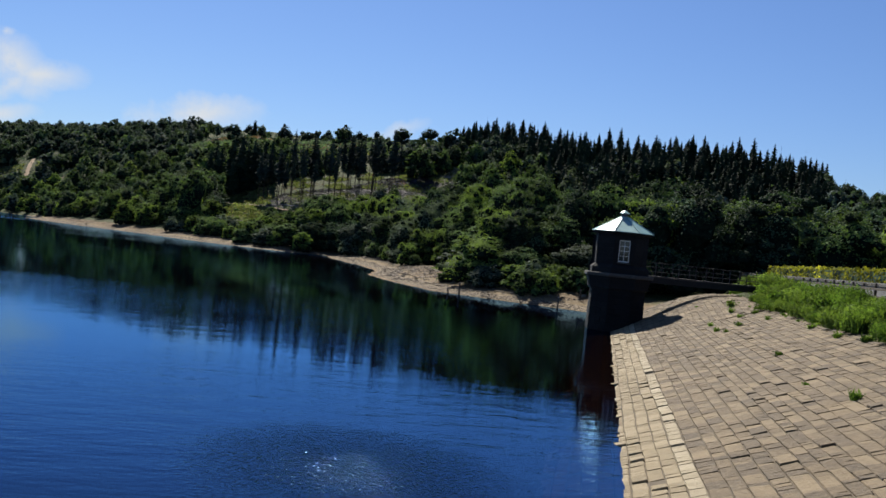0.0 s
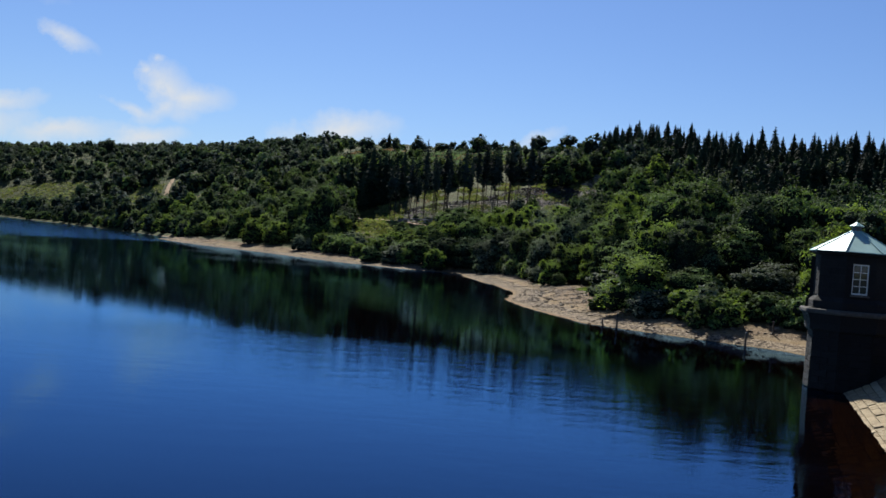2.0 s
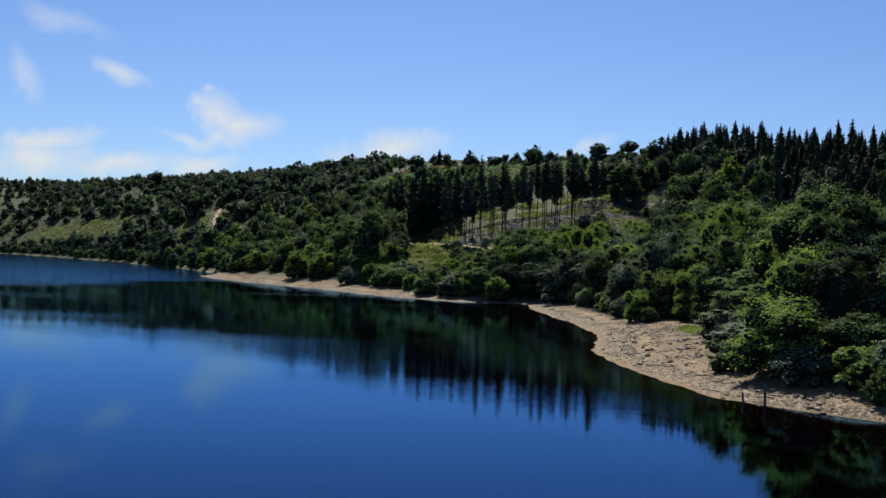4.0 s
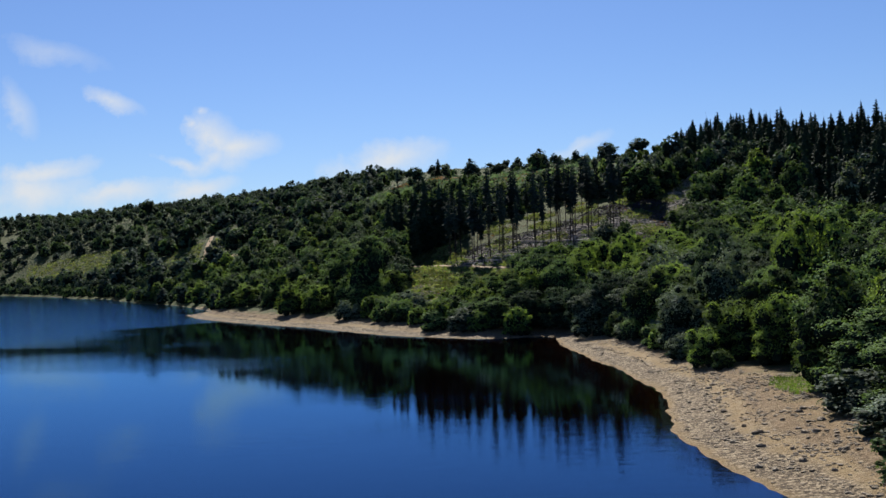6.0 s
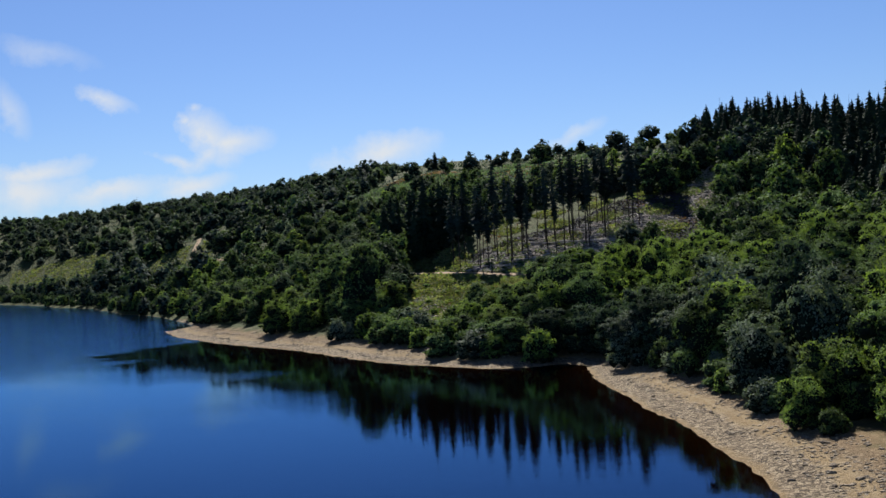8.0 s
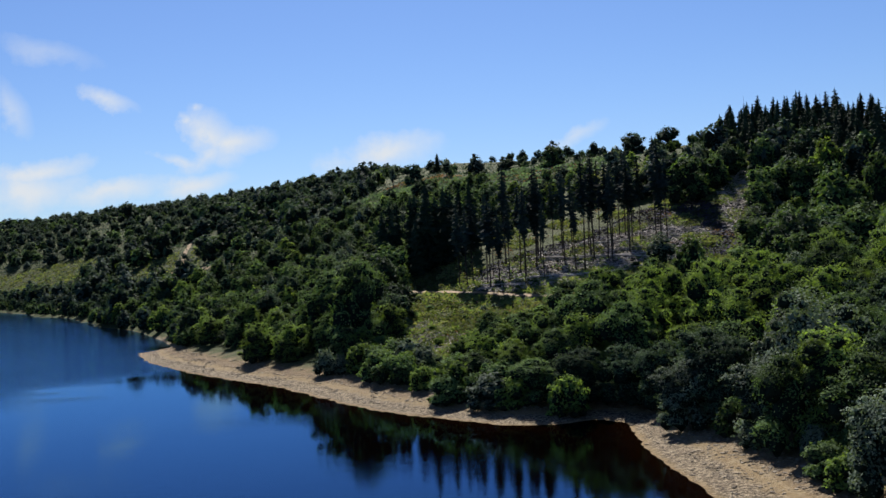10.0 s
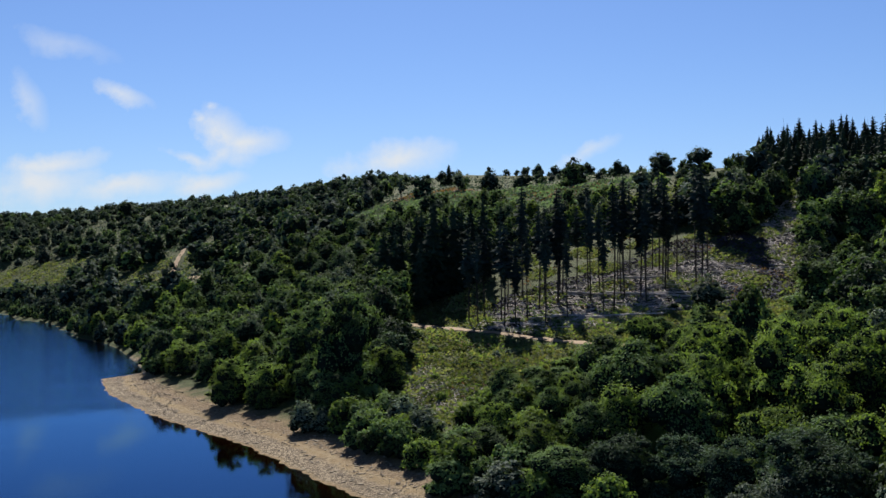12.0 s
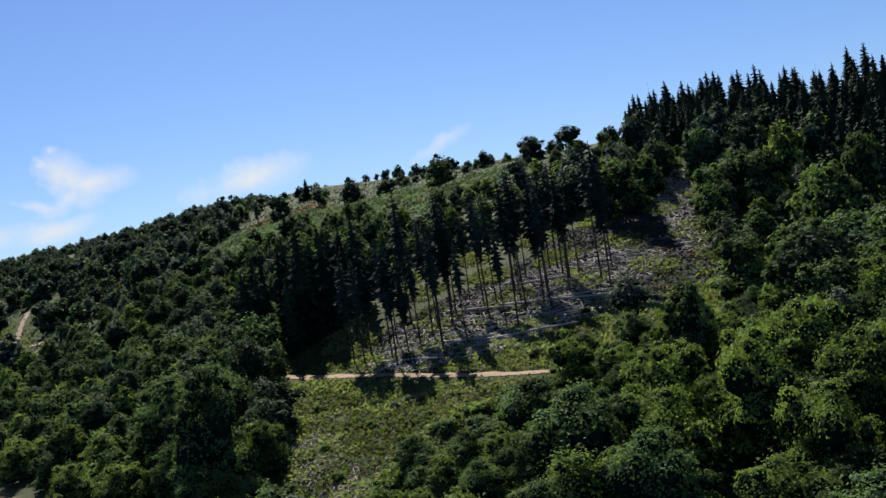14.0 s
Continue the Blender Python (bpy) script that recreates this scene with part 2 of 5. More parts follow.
def water_material():
    n = Nodes("water", 0.02)
    pos = n.where()
    swell = n.noise(0.55, 2, 0.5, stretch=(0.8, 1.5, 1))
    rip = n.noise(2.6, 3, 0.6, stretch=(0.7, 1.6, 1))
    # patches of breeze and of calm
    calm = n.grey(n.noise(0.014, 2, 0.5, stretch=(0.6, 2.0, 1)), 0.46, 0.60)
    amp = n.math("MULTIPLY_ADD", calm, 0.9)
    amp.node.inputs[2].default_value = 0.25
    # a breeze over the far bay and by the dam
    xyz = n.add("ShaderNodeSeparateXYZ", Vector=pos).outputs
    wander = n.math("MULTIPLY", n.math("SUBTRACT", n.noise(0.02, 3, 0.6, stretch=(0.6, 1.6, 1)), 0.5), 90.0)
    bay = n.math("MULTIPLY", n.grey(n.math("ADD", xyz[0], wander), -52.0, -78.0), n.grey(n.math("ADD", xyz[1], wander), 170.0, 215.0))
    dx = n.math("MULTIPLY", n.math("ADD", xyz[0], 2.0), 0.7)
    dy = n.math("ADD", xyz[1], 58.0)
    off = n.math("SQRT", n.math("ADD", n.math("MULTIPLY", dx, dx), n.math("MULTIPLY", dy, dy)))
    lee = n.grey(n.math("ADD", off, n.math("MULTIPLY", wander, 0.12)), 16.0, 5.0)
    amp = n.math("ADD", amp, n.math("ADD", n.math("MULTIPLY", bay, 6.0), n.math("MULTIPLY", lee, 1.7)))
    h = n.math("MULTIPLY", n.math("ADD", n.math("MULTIPLY", swell, 0.55), n.math("MULTIPLY", rip, 0.22)), amp)
    # a cat's-paw of short steep ripples near the dam
    ex = n.math("MULTIPLY", n.math("ADD", xyz[0], -1.7), 1.5)
    ey = n.math("ADD", xyz[1], 61.7)
    paw = n.grey(n.math("ADD", n.math("SQRT", n.math("ADD", n.math("MULTIPLY", ex, ex), n.math("MULTIPLY", ey, ey))), n.math("MULTIPLY", wander, 0.03)), 6.5, 0.0)
    h = n.math("ADD", h, n.math("MULTIPLY", n.math("MULTIPLY", n.noise(6.5, 2, 0.5), paw), 3.2))
    rough = n.math("ADD", n.math("ADD", n.math("MULTIPLY", paw, 0.06), n.math("MULTIPLY", bay, 0.02)), 0.03)
    b = n.add("ShaderNodeBump", Height=h, Strength=1.0, Distance=WATER_BUMP)
    gl = n.add("ShaderNodeBsdfGlossy", Color=(0.285, 0.58, 0.95, 1), Roughness=rough)
    n.t.links.new(b.outputs[0], gl.inputs["Normal"])
    tr = n.add("ShaderNodeBsdfTransparent", Color=(0.19, 0.13, 0.07, 1))
    fr = n.add("ShaderNodeFresnel", IOR=1.33)
    n.t.links.new(b.outputs[0], fr.inputs["Normal"])
    ms = n.add("ShaderNodeMixShader", Fac=fr.outputs[0])
    n.t.links.new(tr.outputs[0], ms.inputs[1])
    n.t.links.new(gl.outputs[0], ms.inputs[2])
    n.t.links.new(ms.outputs[0], n.t.nodes["Material Output"].inputs["Surface"])
    return n.mat


WATER_BUMP = 0.020


def stone_material(name, dark, mid, light, scale=1.0, moss=None):
    n = Nodes(name, 0.9, spec=0.2)
    dark, mid, light = (tuple(c * 0.76 for c in col) for col in (dark, mid, light))
    one = n.add("ShaderNodeObjectInfo").outputs["Random"]
    isle = n.add("ShaderNodeNewGeometry").outputs["Random Per Island"]
    k = n.math("FRACT", n.math("ADD", one, n.math("MULTIPLY", isle, 7.31)))
    grain, spot = n.noise(7.0 * scale, 5, 0.65), n.noise(0.9 * scale, 4, 0.6)
    col = n.ramp(k, (0.0, dark), (0.5, mid), (1.0, light))
    col = n.mix(n.math("MULTIPLY", n.grey(spot, 0.45, 0.7), 0.6), col, dark)
    col = n.mix(n.math("MULTIPLY", n.grey(grain, 0.4, 0.7), 0.5), col, light)
    if moss:
        col = n.mix(n.grey(n.noise(0.23, 4), 0.56, 0.72), col, moss)
    n.colour(col).bump(n.math("ADD", grain, spot), 0.9, 0.08)
    return n.mat


def plain(name, col, rough=0.6, metal=0.0, vary=0.25, scale=4.0):
    n = Nodes(name, rough, metal)
    k = n.noise(scale, 5, 0.6)
    col = tuple(c * 0.78 for c in col)
    dim = tuple(c * (1 - vary) for c in col)
    n.colour(n.ramp(k, (0.3, dim), (0.7, col))).bump(n.noise(scale * 6, 3), 0.2, 0.01)
    return n.mat


GROUND, WATER = ground_material(), water_material()
PITCH = stone_material("pitching_stone", (0.088, 0.068, 0.047), (0.155, 0.114, 0.068), (0.235, 0.178, 0.108), moss=None)
APRON = stone_material("bleached_stone", (0.20, 0.155, 0.092), (0.26, 0.205, 0.122), (0.325, 0.262, 0.165))
KERB = stone_material("pale_kerb_stone", (0.27, 0.22, 0.14), (0.33, 0.275, 0.18), (0.40, 0.34, 0.235))
BEDDING = stone_material("bedding", (0.09, 0.068, 0.044), (0.13, 0.10, 0.064), (0.17, 0.135, 0.088))
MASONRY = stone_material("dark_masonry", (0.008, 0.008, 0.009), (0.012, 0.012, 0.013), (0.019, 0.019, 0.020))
LEDGE = stone_material("ledge_stone", (0.07, 0.067, 0.063), (0.10, 0.096, 0.09), (0.15, 0.14, 0.13))
WALLSTONE = stone_material("wall_stone", (0.14, 0.14, 0.15), (0.20, 0.20, 0.21), (0.28, 0.28, 0.28))
ROCK = stone_material("shore_rock", (0.085, 0.065, 0.048), (0.17, 0.135, 0.10), (0.30, 0.25, 0.19), 2.0)
ROOF = plain("patinated_copper", (0.30, 0.50, 0.48), 0.45, 0.1, 0.25, 1.5)
ROOF_DARK = plain("dark_lead", (0.10, 0.11, 0.12), 0.5, 0.4)
IRON = plain("dark_iron", (0.03, 0.032, 0.035), 0.55, 0.6)
WHITE = plain("white_paint", (0.78, 0.78, 0.75), 0.5, 0.0, 0.1)
DECK = plain("dark_deck", (0.06, 0.055, 0.05), 0.8)
TRACK = stone_material("track_earth", (0.20, 0.132, 0.072), (0.27, 0.182, 0.10), (0.33, 0.235, 0.14), 1.0)
GLASS = Nodes("window_glass", 0.05, spec=0.5).colour((0.02, 0.025, 0.03)).mat


# ---- mesh tools ----
def mesh_of(name, v, f, mat, smooth=False, inner=None):
    me = bpy.data.meshes.new(name)
    me.from_pydata(np.asarray(v, float).tolist() if len(v) < 4 else v, [], f)
    me.materials.append(mat)
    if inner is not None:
        me.materials.append(INNER_SHADE)
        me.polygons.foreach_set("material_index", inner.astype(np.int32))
    if smooth:
        me.shade_smooth()
    return me


def part(name, bm, material, parent, label=""):
    """Links a bmesh, or a finished mesh, as one mesh object under a thing or a part."""
    if isinstance(bm, bmesh.types.BMesh):
        me = bpy.data.meshes.new(name)
        bm.to_mesh(me)
        bm.free()
        me.materials.append(material)
    else:
        me = bm
    ob = new(name, me)
    ob.parent = parent
    if label:
        ob["label"] = label
    return ob


def join(pieces):
    vs, fs, k = [], [], 0
    for v, f in pieces:
        vs.append(v)
        fs.append(np.asarray(f) + k)
        k += len(v)
    return np.concatenate(vs), np.concatenate(fs)


def ico(level=1):
    bm = bmesh.new()
    bmesh.ops.create_icosphere(bm, subdivisions=level, radius=1)
    v = np.array([x.co[:] for x in bm.verts])
    f = np.array([[x.index for x in p.verts] for p in bm.faces])
    bm.free()
    return v, f


ICO0, ICO1 = ico(1), ico(2)


def unit(a):
    return a / np.maximum(np.linalg.norm(a, axis=-1, keepdims=True), 1e-9)


def cards(p, nrm, size, rng, wide=0.62):
    """Small folded leaf clumps at the points p, facing about nrm: two triangles each."""
    m = len(p)
    t = unit(np.cross(nrm, rng.normal(size=(m, 3))))
    b = np.cross(nrm, t)
    s = (size * rng.uniform(0.6, 1.35, m))[:, None]
    fold = nrm * s * rng.uniform(-0.25, 0.25, m)[:, None]
    v = np.stack([p - t * s, p - b * s * wide + fold, p + t * s, p + b * s * wide + fold], 1).reshape(-1, 3)
    i = np.arange(m)[:, None] * 4
    f = np.concatenate([i + [0, 1, 2], i + [0, 2, 3]], 1).reshape(-1, 3)
    return v, f


def specks(p, nrm, size, rng):
    """Single pointed leaf sprays at the points p, facing about nrm: one triangle each."""
    m = len(p)
    t = unit(np.cross(nrm, rng.normal(size=(m, 3))))
    b = np.cross(nrm, t)
    s = (size * rng.uniform(0.55, 1.5, m))[:, None]
    v = np.stack([p + t * s * 1.2, p - t * s * 0.6 + b * s * 0.85, p - t * s * 0.6 - b * s * 0.85], 1).reshape(-1, 3)
    return v, np.arange(m * 3).reshape(-1, 3)


def tube(path, radii, sides=6):
    """A tapered limb along a path of points."""
    path = np.asarray(path, float)
    vs, fs = [], []
    for i, (p, r) in enumerate(zip(path, radii)):
        d = unit(path[min(i + 1, len(path) - 1)] - path[max(i - 1, 0)])
        a = unit(np.cross(d, [0.31, 0.17, 0.93] if abs(d[2]) < 0.9 else [1, 0.1, 0]))
        b = np.cross(d, a)
        w = np.arange(sides) * 2 * math.pi / sides
        vs.append(p + r * (np.cos(w)[:, None] * a + np.sin(w)[:, None] * b))
        if i:
            k, j = (i - 1) * sides, np.arange(sides)
            q = (j + 1) % sides
            fs.append(np.stack([k + j, k + q, k + sides + q], 1))
            fs.append(np.stack([k + j, k + sides + q, k + sides + j], 1))
    return np.concatenate(vs), np.concatenate(fs)


def crown(rng, lobes, leaf, count, core=0.88, ball=ICO1):
    """A crown of lobes: leaf clumps over each lobe's outside, and a shaggy near-black inside that closes it and paints
    its shade.
    """
    c, r = np.array([l[0] for l in lobes]), np.array([l[1] for l in lobes])
    area = r[:, 0] * r[:, 2]
    pick = rng.choice(len(lobes), int(count * 3.2), p=area / area.sum())
    # leaves keep to the upper sides; the core's painted shade shows beneath
    d = unit(rng.normal(size=(len(pick), 3)) + [0, 0, 0.75])
    d[:, 2] = np.where((d[:, 2] < 0.12) & (rng.random(len(pick)) < 0.72), np.abs(d[:, 2]) + 0.15, d[:, 2])
    p = c[pick] + r[pick] * d * (0.90 + np.minimum(np.abs(rng.normal(size=len(pick))) * 0.20, 0.55))[:, None]
    away = np.linalg.norm((p[:, None] - c[None]) / r[None], axis=2)
    away[np.arange(len(pick)), pick] = 9
    top = p[:, 2].max()
    low = p[:, 2] < rng.uniform(-0.02, 0.06, len(p)) * top
    keep = np.where((away.min(1) > 0.88) & ~low)[0][:count]
    nrm = unit(d[keep] + rng.normal(size=(len(keep), 3)) * 0.45 + [0, 0, 0.25])
    out = [specks(p[keep], nrm, leaf, rng)]
    green = len(out[0][1])
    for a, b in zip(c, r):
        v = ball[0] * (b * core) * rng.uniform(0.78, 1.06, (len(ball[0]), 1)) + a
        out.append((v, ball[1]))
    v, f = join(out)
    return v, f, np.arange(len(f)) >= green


def broad_lobes(rng, height, width, low, n, flat=0.8):
    """Lobes of a spreading tree: a tall dome, lower domes leaning out round it, and puffs of leaf over them all."""
    m = int(rng.integers(4, 7))
    turn, tall = rng.uniform(0, 6.28), height - low
    domes = [(np.array([0, 0, low + tall * 0.50]), np.array([0.31 * width, 0.31 * width, tall * 0.48]))]
    for i in range(m):
        a = turn + i * 6.283 / m + rng.uniform(-0.4, 0.4)
        reach = width * rng.uniform(0.16, 0.25)
        away = width * 0.5 - reach * rng.uniform(0.95, 1.15)
        top = low + tall * rng.uniform(0.48, 0.90)
        half = min(reach * rng.uniform(0.9, 1.4), (top - low * 0.6) * 0.5)
        domes.append((np.array([math.cos(a) * away, math.sin(a) * away, top - half]), np.array([reach, reach, half])))
    if low < 0.9:
        for i in range(6):
            a = turn + i * 1.047 + rng.uniform(-0.3, 0.3)
            reach = width * rng.uniform(0.15, 0.22)
            away = width * 0.5 - reach * rng.uniform(0.9, 1.2)
            domes.append((np.array([math.cos(a) * away, math.sin(a) * away, height * rng.uniform(0.10, 0.20)]), np.array([reach, reach, height * rng.uniform(0.17, 0.24)])))
    out = [(c, ax * 0.86) for c, ax in domes]
    area = np.array([ax[0] * ax[2] for _, ax in domes])
    which = rng.choice(len(domes), n, p=area / area.sum())
    for i, k in enumerate(which):
        c, ax = domes[k]
        d = unit(rng.normal(size=3) + [0, 0, 0.5])
        if d[2] < -0.4:
            d[2] = -d[2]
        size = width * rng.uniform(0.04, 0.10)
        p = c + ax * d * (rng.uniform(0.84, 0.98) if i % 5 else rng.uniform(1.0, 1.14))
        p[2] = min(max(p[2], low * 0.6 + size * 0.5), height - size * 0.7)
        out.append((p, np.array([size * rng.uniform(0.9, 1.3), size * rng.uniform(0.9, 1.3), size * flat * rng.uniform(0.85, 1.15)])))
    return out


def tree_thing(name, label, category, trunk_mesh, crown_mesh, group=""):
    ob = new(name)
    ob.empty_display_size = 0.3
    tagged(ob, label, category, group)
    part("trunk", trunk_mesh, None, ob)
    part("crown", crown_mesh, None, ob)
    return ob


def broadleaf(seed, name, label, mat, height=10.5, width=9.0, low=1.8, n=26, leaves=2300, leaf=0.30, group="", ball=ICO0, bark=None, flat=0.8, boughs=6):
    rng = np.random.default_rng(seed)
    lobes = broad_lobes(rng, height, width, low, n, flat)
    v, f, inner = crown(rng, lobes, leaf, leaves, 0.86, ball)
    lean = rng.uniform(-0.3, 0.3, 2)
    r = 0.022 * height
    limbs = [tube([(0, 0, -0.6), (0, 0, 0.3), (lean[0] * 0.5, lean[1] * 0.5, height * 0.3), (lean[0], lean[1], height * 0.72)], [r * 1.5, r * 1.1, r * 0.8, r * 0.25])]
    for i in range(boughs):
        c = lobes[1 + i * (len(lobes) - 2) // 6][0]
        z0 = min(max(low * 0.7, c[2] * 0.5), height * 0.5)
        limbs.append(tube([(lean[0] * z0 / height, lean[1] * z0 / height, z0), c * [0.5, 0.5, 0] + [0, 0, (z0 + c[2]) / 2 + 0.2], c], [r * 0.45, r * 0.3, r * 0.1], 5))
    tv, tf = join(limbs)
    return tree_thing(name, label, "tree" if height > 4.5 else "bush", mesh_of("trunk", tv, tf, bark or BARK, True), mesh_of("crown", v, f, mat, False, inner), group)


def conifer(seed, name, label, height=19.0, radius=2.9, low=1.5, levels=20, per=10, mat=None, bare=0.0, group="", bark=None):
    """A spruce: whorls of drooping boughs round a straight stem; bare: the height without green boughs."""
    rng = np.random.default_rng(seed)
    p0 = max(low, bare)
    gap = (height - p0) / levels
    vs = []
    for i in range(levels):
        k = i / (levels - 1)
        m = max(4, int(per * (1 - k * 0.55)))
        a = rng.uniform(0, 6.28) + np.arange(m) * 2 * math.pi / m + rng.normal(size=m) * 0.25
        z = p0 + (height - p0) * k ** 0.95 + rng.uniform(-0.5, 0.5, m) * gap * (k < 0.97)
        full = (1 - k) ** 0.62 * (0.62 + 0.38 * min(1, k * 5)) if not bare else (1 - k) ** 0.55 * (0.35 + 0.65 * min(1, k * 3.2))
        rr = radius * full * rng.uniform(0.72, 1.15) + 0.12
        out = np.stack([np.cos(a), np.sin(a), np.zeros(m)], 1)
        side = np.stack([-np.sin(a), np.cos(a), np.zeros(m)], 1)
        L = (rr * (rng.uniform(0.55, 1.25, m) if bare else rng.uniform(0.7, 1.22, m)))[:, None]
        base = np.column_stack([np.zeros(m), np.zeros(m), z])
        drop = rng.uniform(0.10, 0.45, m)[:, None] * L
        wide = L * rng.uniform(0.20, 0.34, m)[:, None]
        tip = base + out * L - [0, 0, 1] * drop
        mid = base + out * L * 0.55 + [0, 0, 0.08] - [0, 0, 1] * drop * 0.25
        hang = [0, 0, 1] * (0.20 * L + 0.12)
        vs.append(np.stack([base, mid + side * wide - hang, tip, mid - side * wide - hang, mid], 1).reshape(-1, 3))
    v = np.concatenate(vs)
    i = np.arange(len(v) // 5)[:, None] * 5
    f = np.concatenate([i + [0, 1, 4], i + [1, 2, 4], i + [2, 3, 4], i + [3, 0, 4]], 1).reshape(-1, 3)
    spire = tube([(0, 0, p0 + (height - p0) * 0.2), (0, 0, height * 0.78), (0, 0, height + 0.25)], [radius * 0.36, radius * 0.14, 0.015], 6)
    skirt = tube([(0, 0, p0), (0, 0, p0 + (height - p0) * 0.22)], [radius * 0.10, radius * 0.32], 6)
    v, f = join([(v, f), spire, skirt])
    r = 0.0065 * height + 0.02
    bend = rng.uniform(-0.012, 0.012, 2) * height
    limbs = [tube([(0, 0, -0.6), (0, 0, 0.2), (bend[0], bend[1], height * 0.45), (0, 0, height * 0.96)], [r * 1.3, r, r * 0.75, r * 0.15], 7)]
    if bare:
        for j in range(22):
            z, a = rng.uniform(bare * 0.25, bare * 1.05), rng.uniform(0, 6.28)
            w = rng.uniform(0.4, 1.3)
            limbs.append(tube([(0, 0, z), (math.cos(a) * w, math.sin(a) * w, z - 0.15 * w)], [0.035, 0.012], 3))
    tv, tf = join(limbs)
    return tree_thing(name, label, "conifer", mesh_of("trunk", tv, tf, bark or BARK_PINE, True), mesh_of("crown", v, f, mat or NEEDLE), group)


# ---- the lie of the land ----
SHORE = [(32, 6), (29.5, 11), (25, 14.5), (22.3, 18), (20.3, 24), (18.8, 30.5), (17, 40), (15.8, 52), (15.6, 59), (16.6, 66),
         (18.1, 75), (19.2, 85), (19.1, 95), (18.3, 106), (17.2, 120), (16, 138), (16.6, 148), (17, 153), (14, 156), (9.3, 154),
         (3.8, 155.5), (0, 160), (-8, 168), (-14, 177), (-22, 192), (-28, 203), (-36, 214), (-47, 230), (-62, 257), (-71, 281),
         (-66, 293), (-73, 317), (-86, 348), (-98, 375), (-118, 406), (-126, 425), (-156, 489), (-183, 522), (-204, 565), (-280, 670),
         (-420, 820)]
FAR_SIDE = [(-900, 700), (-900, -700), (-200, -668), (26.4, -8)]
ALONG, ACROSS, DAM_EDGE = np.array([0.325, 0.946]), np.array([0.946, -0.325]), 27.4


def inland(x, y):
    """The distance to the waterline, less than nothing over the lake."""
    x, y = np.asarray(x, float), np.asarray(y, float)
    ring = np.array(SHORE + FAR_SIDE, float)
    d2, inside = np.full(x.shape, 1e18), np.zeros(x.shape, bool)
    for (ax, ay), (bx, by) in zip(ring, np.roll(ring, -1, 0)):
        ex, ey = bx - ax, by - ay
        k = np.clip(((x - ax) * ex + (y - ay) * ey) / (ex * ex + ey * ey), 0, 1)
        d2 = np.minimum(d2, (x - ax - k * ex) ** 2 + (y - ay - k * ey) ** 2)
        inside ^= ((ay > y) != (by > y)) & (x < ax + (y - ay) / (by - ay + 1e-12) * ex)
    return np.where(inside, -1, 1) * np.sqrt(d2)


def smooth(a, b, x):
    k = np.clip((x - a) / (b - a), 0, 1)
    return k * k * (3 - 2 * k)


def rough_land(x, y):
    """Uneven ground: a few sizes of hummock."""
    return (np.sin(x * 0.031 + 1.3) * np.cos(y * 0.027 - 0.6) * 1.6 + np.sin(x * 0.11 + y * 0.07) * np.cos(y * 0.13 - x * 0.05 + 2) * 0.5
            + np.sin(x * 0.43 + 1.1 * np.sin(y * 0.31)) * np.cos(y * 0.39 + 0.8 * np.sin(x * 0.23)) * 0.13)


def dam_face(u, s):
    """The dam's pitched face; it steepens to a bank beside the tower."""
    k = 0.33 + 0.20 * smooth(-11, 4, u)
    face = np.where(s < 0, 0.33 * s, -np.log(np.exp(-1.6 * k * s) + np.exp(-1.6 * (3.45 + 0.0 * s))) / 1.6 + 0.0025 * s)
    face = np.where((s >= 0) & (u < -11), 0.33 * s, face)
    return np.where(s < 9.6, np.maximum(face, -6), np.where(s < 12, 3.17 + (s - 9.6) * 0.43, 4.2 + 0.0 * s))


def land(x, y):
    """The height of the ground."""
    x, y = np.asarray(x, float), np.asarray(y, float)
    d = inland(x, y)
    u, s = x * ALONG[0] + y * ALONG[1], x * ACROSS[0] + y * ACROSS[1] - DAM_EDGE
    steep = np.interp(y, [0, 100, 200, 255, 275, 300, 320, 360, 400, 700], [0.11, 0.12, 0.20, 0.20, 0.26, 0.33, 0.40, 0.48, 0.55, 0.55])
    steep = steep * (1 - 0.003 * np.clip(x, 0, 150)) * (1 - 0.55 * smooth(200, 300, x))
    far = np.maximum(d - 8, 0)
    near = d * np.interp(y, [286, 305, 325], [1.0, 3.0, 12.0])
    hill = np.where(near < 8, 0.07 * near + 0.0106 * np.maximum(near, 0) ** 2, 1.24 + steep * far)
    hill = np.where(hill > 0, 95 * (1 - np.exp(-np.maximum(hill, 0) / 95)), np.maximum(0.22 * d, -6))
    hill = hill * (1 - 0.5 * smooth(820, 1500, y))
    hill = hill + 6.0 * smooth(-150, -330, x) * smooth(560, 850, y) * smooth(0, 60, d)
    hill = hill - 5.2 * np.exp(-((x - 22) / 26) ** 2 - ((y - 505) / 60) ** 2)
    hill = hill + rough_land(x, y) * smooth(6, 40, d) + np.sin(x * 0.9 + y * 0.5) * np.cos(y * 0.8) * 0.05
    dam = dam_face(u, s)
    dam = dam - 0.25 * smooth(-1, 0, s) * smooth(9.8, 9.2, s) - 0.012 * np.maximum(s - 30, 0)
    w = smooth(10, 34, u)
    return np.where(d > -30, dam * (1 - w) + hill * w, np.minimum(hill, dam))


def on_land(x, y, sink=0.0):
    return float(land(np.array([x]), np.array([y]))[0]) - sink


def spaced(*runs):
    """Grid lines: runs of (from, to, step)."""
    return np.unique(np.concatenate([np.arange(a, b + step * 0.5, step) for a, b, step in runs]))


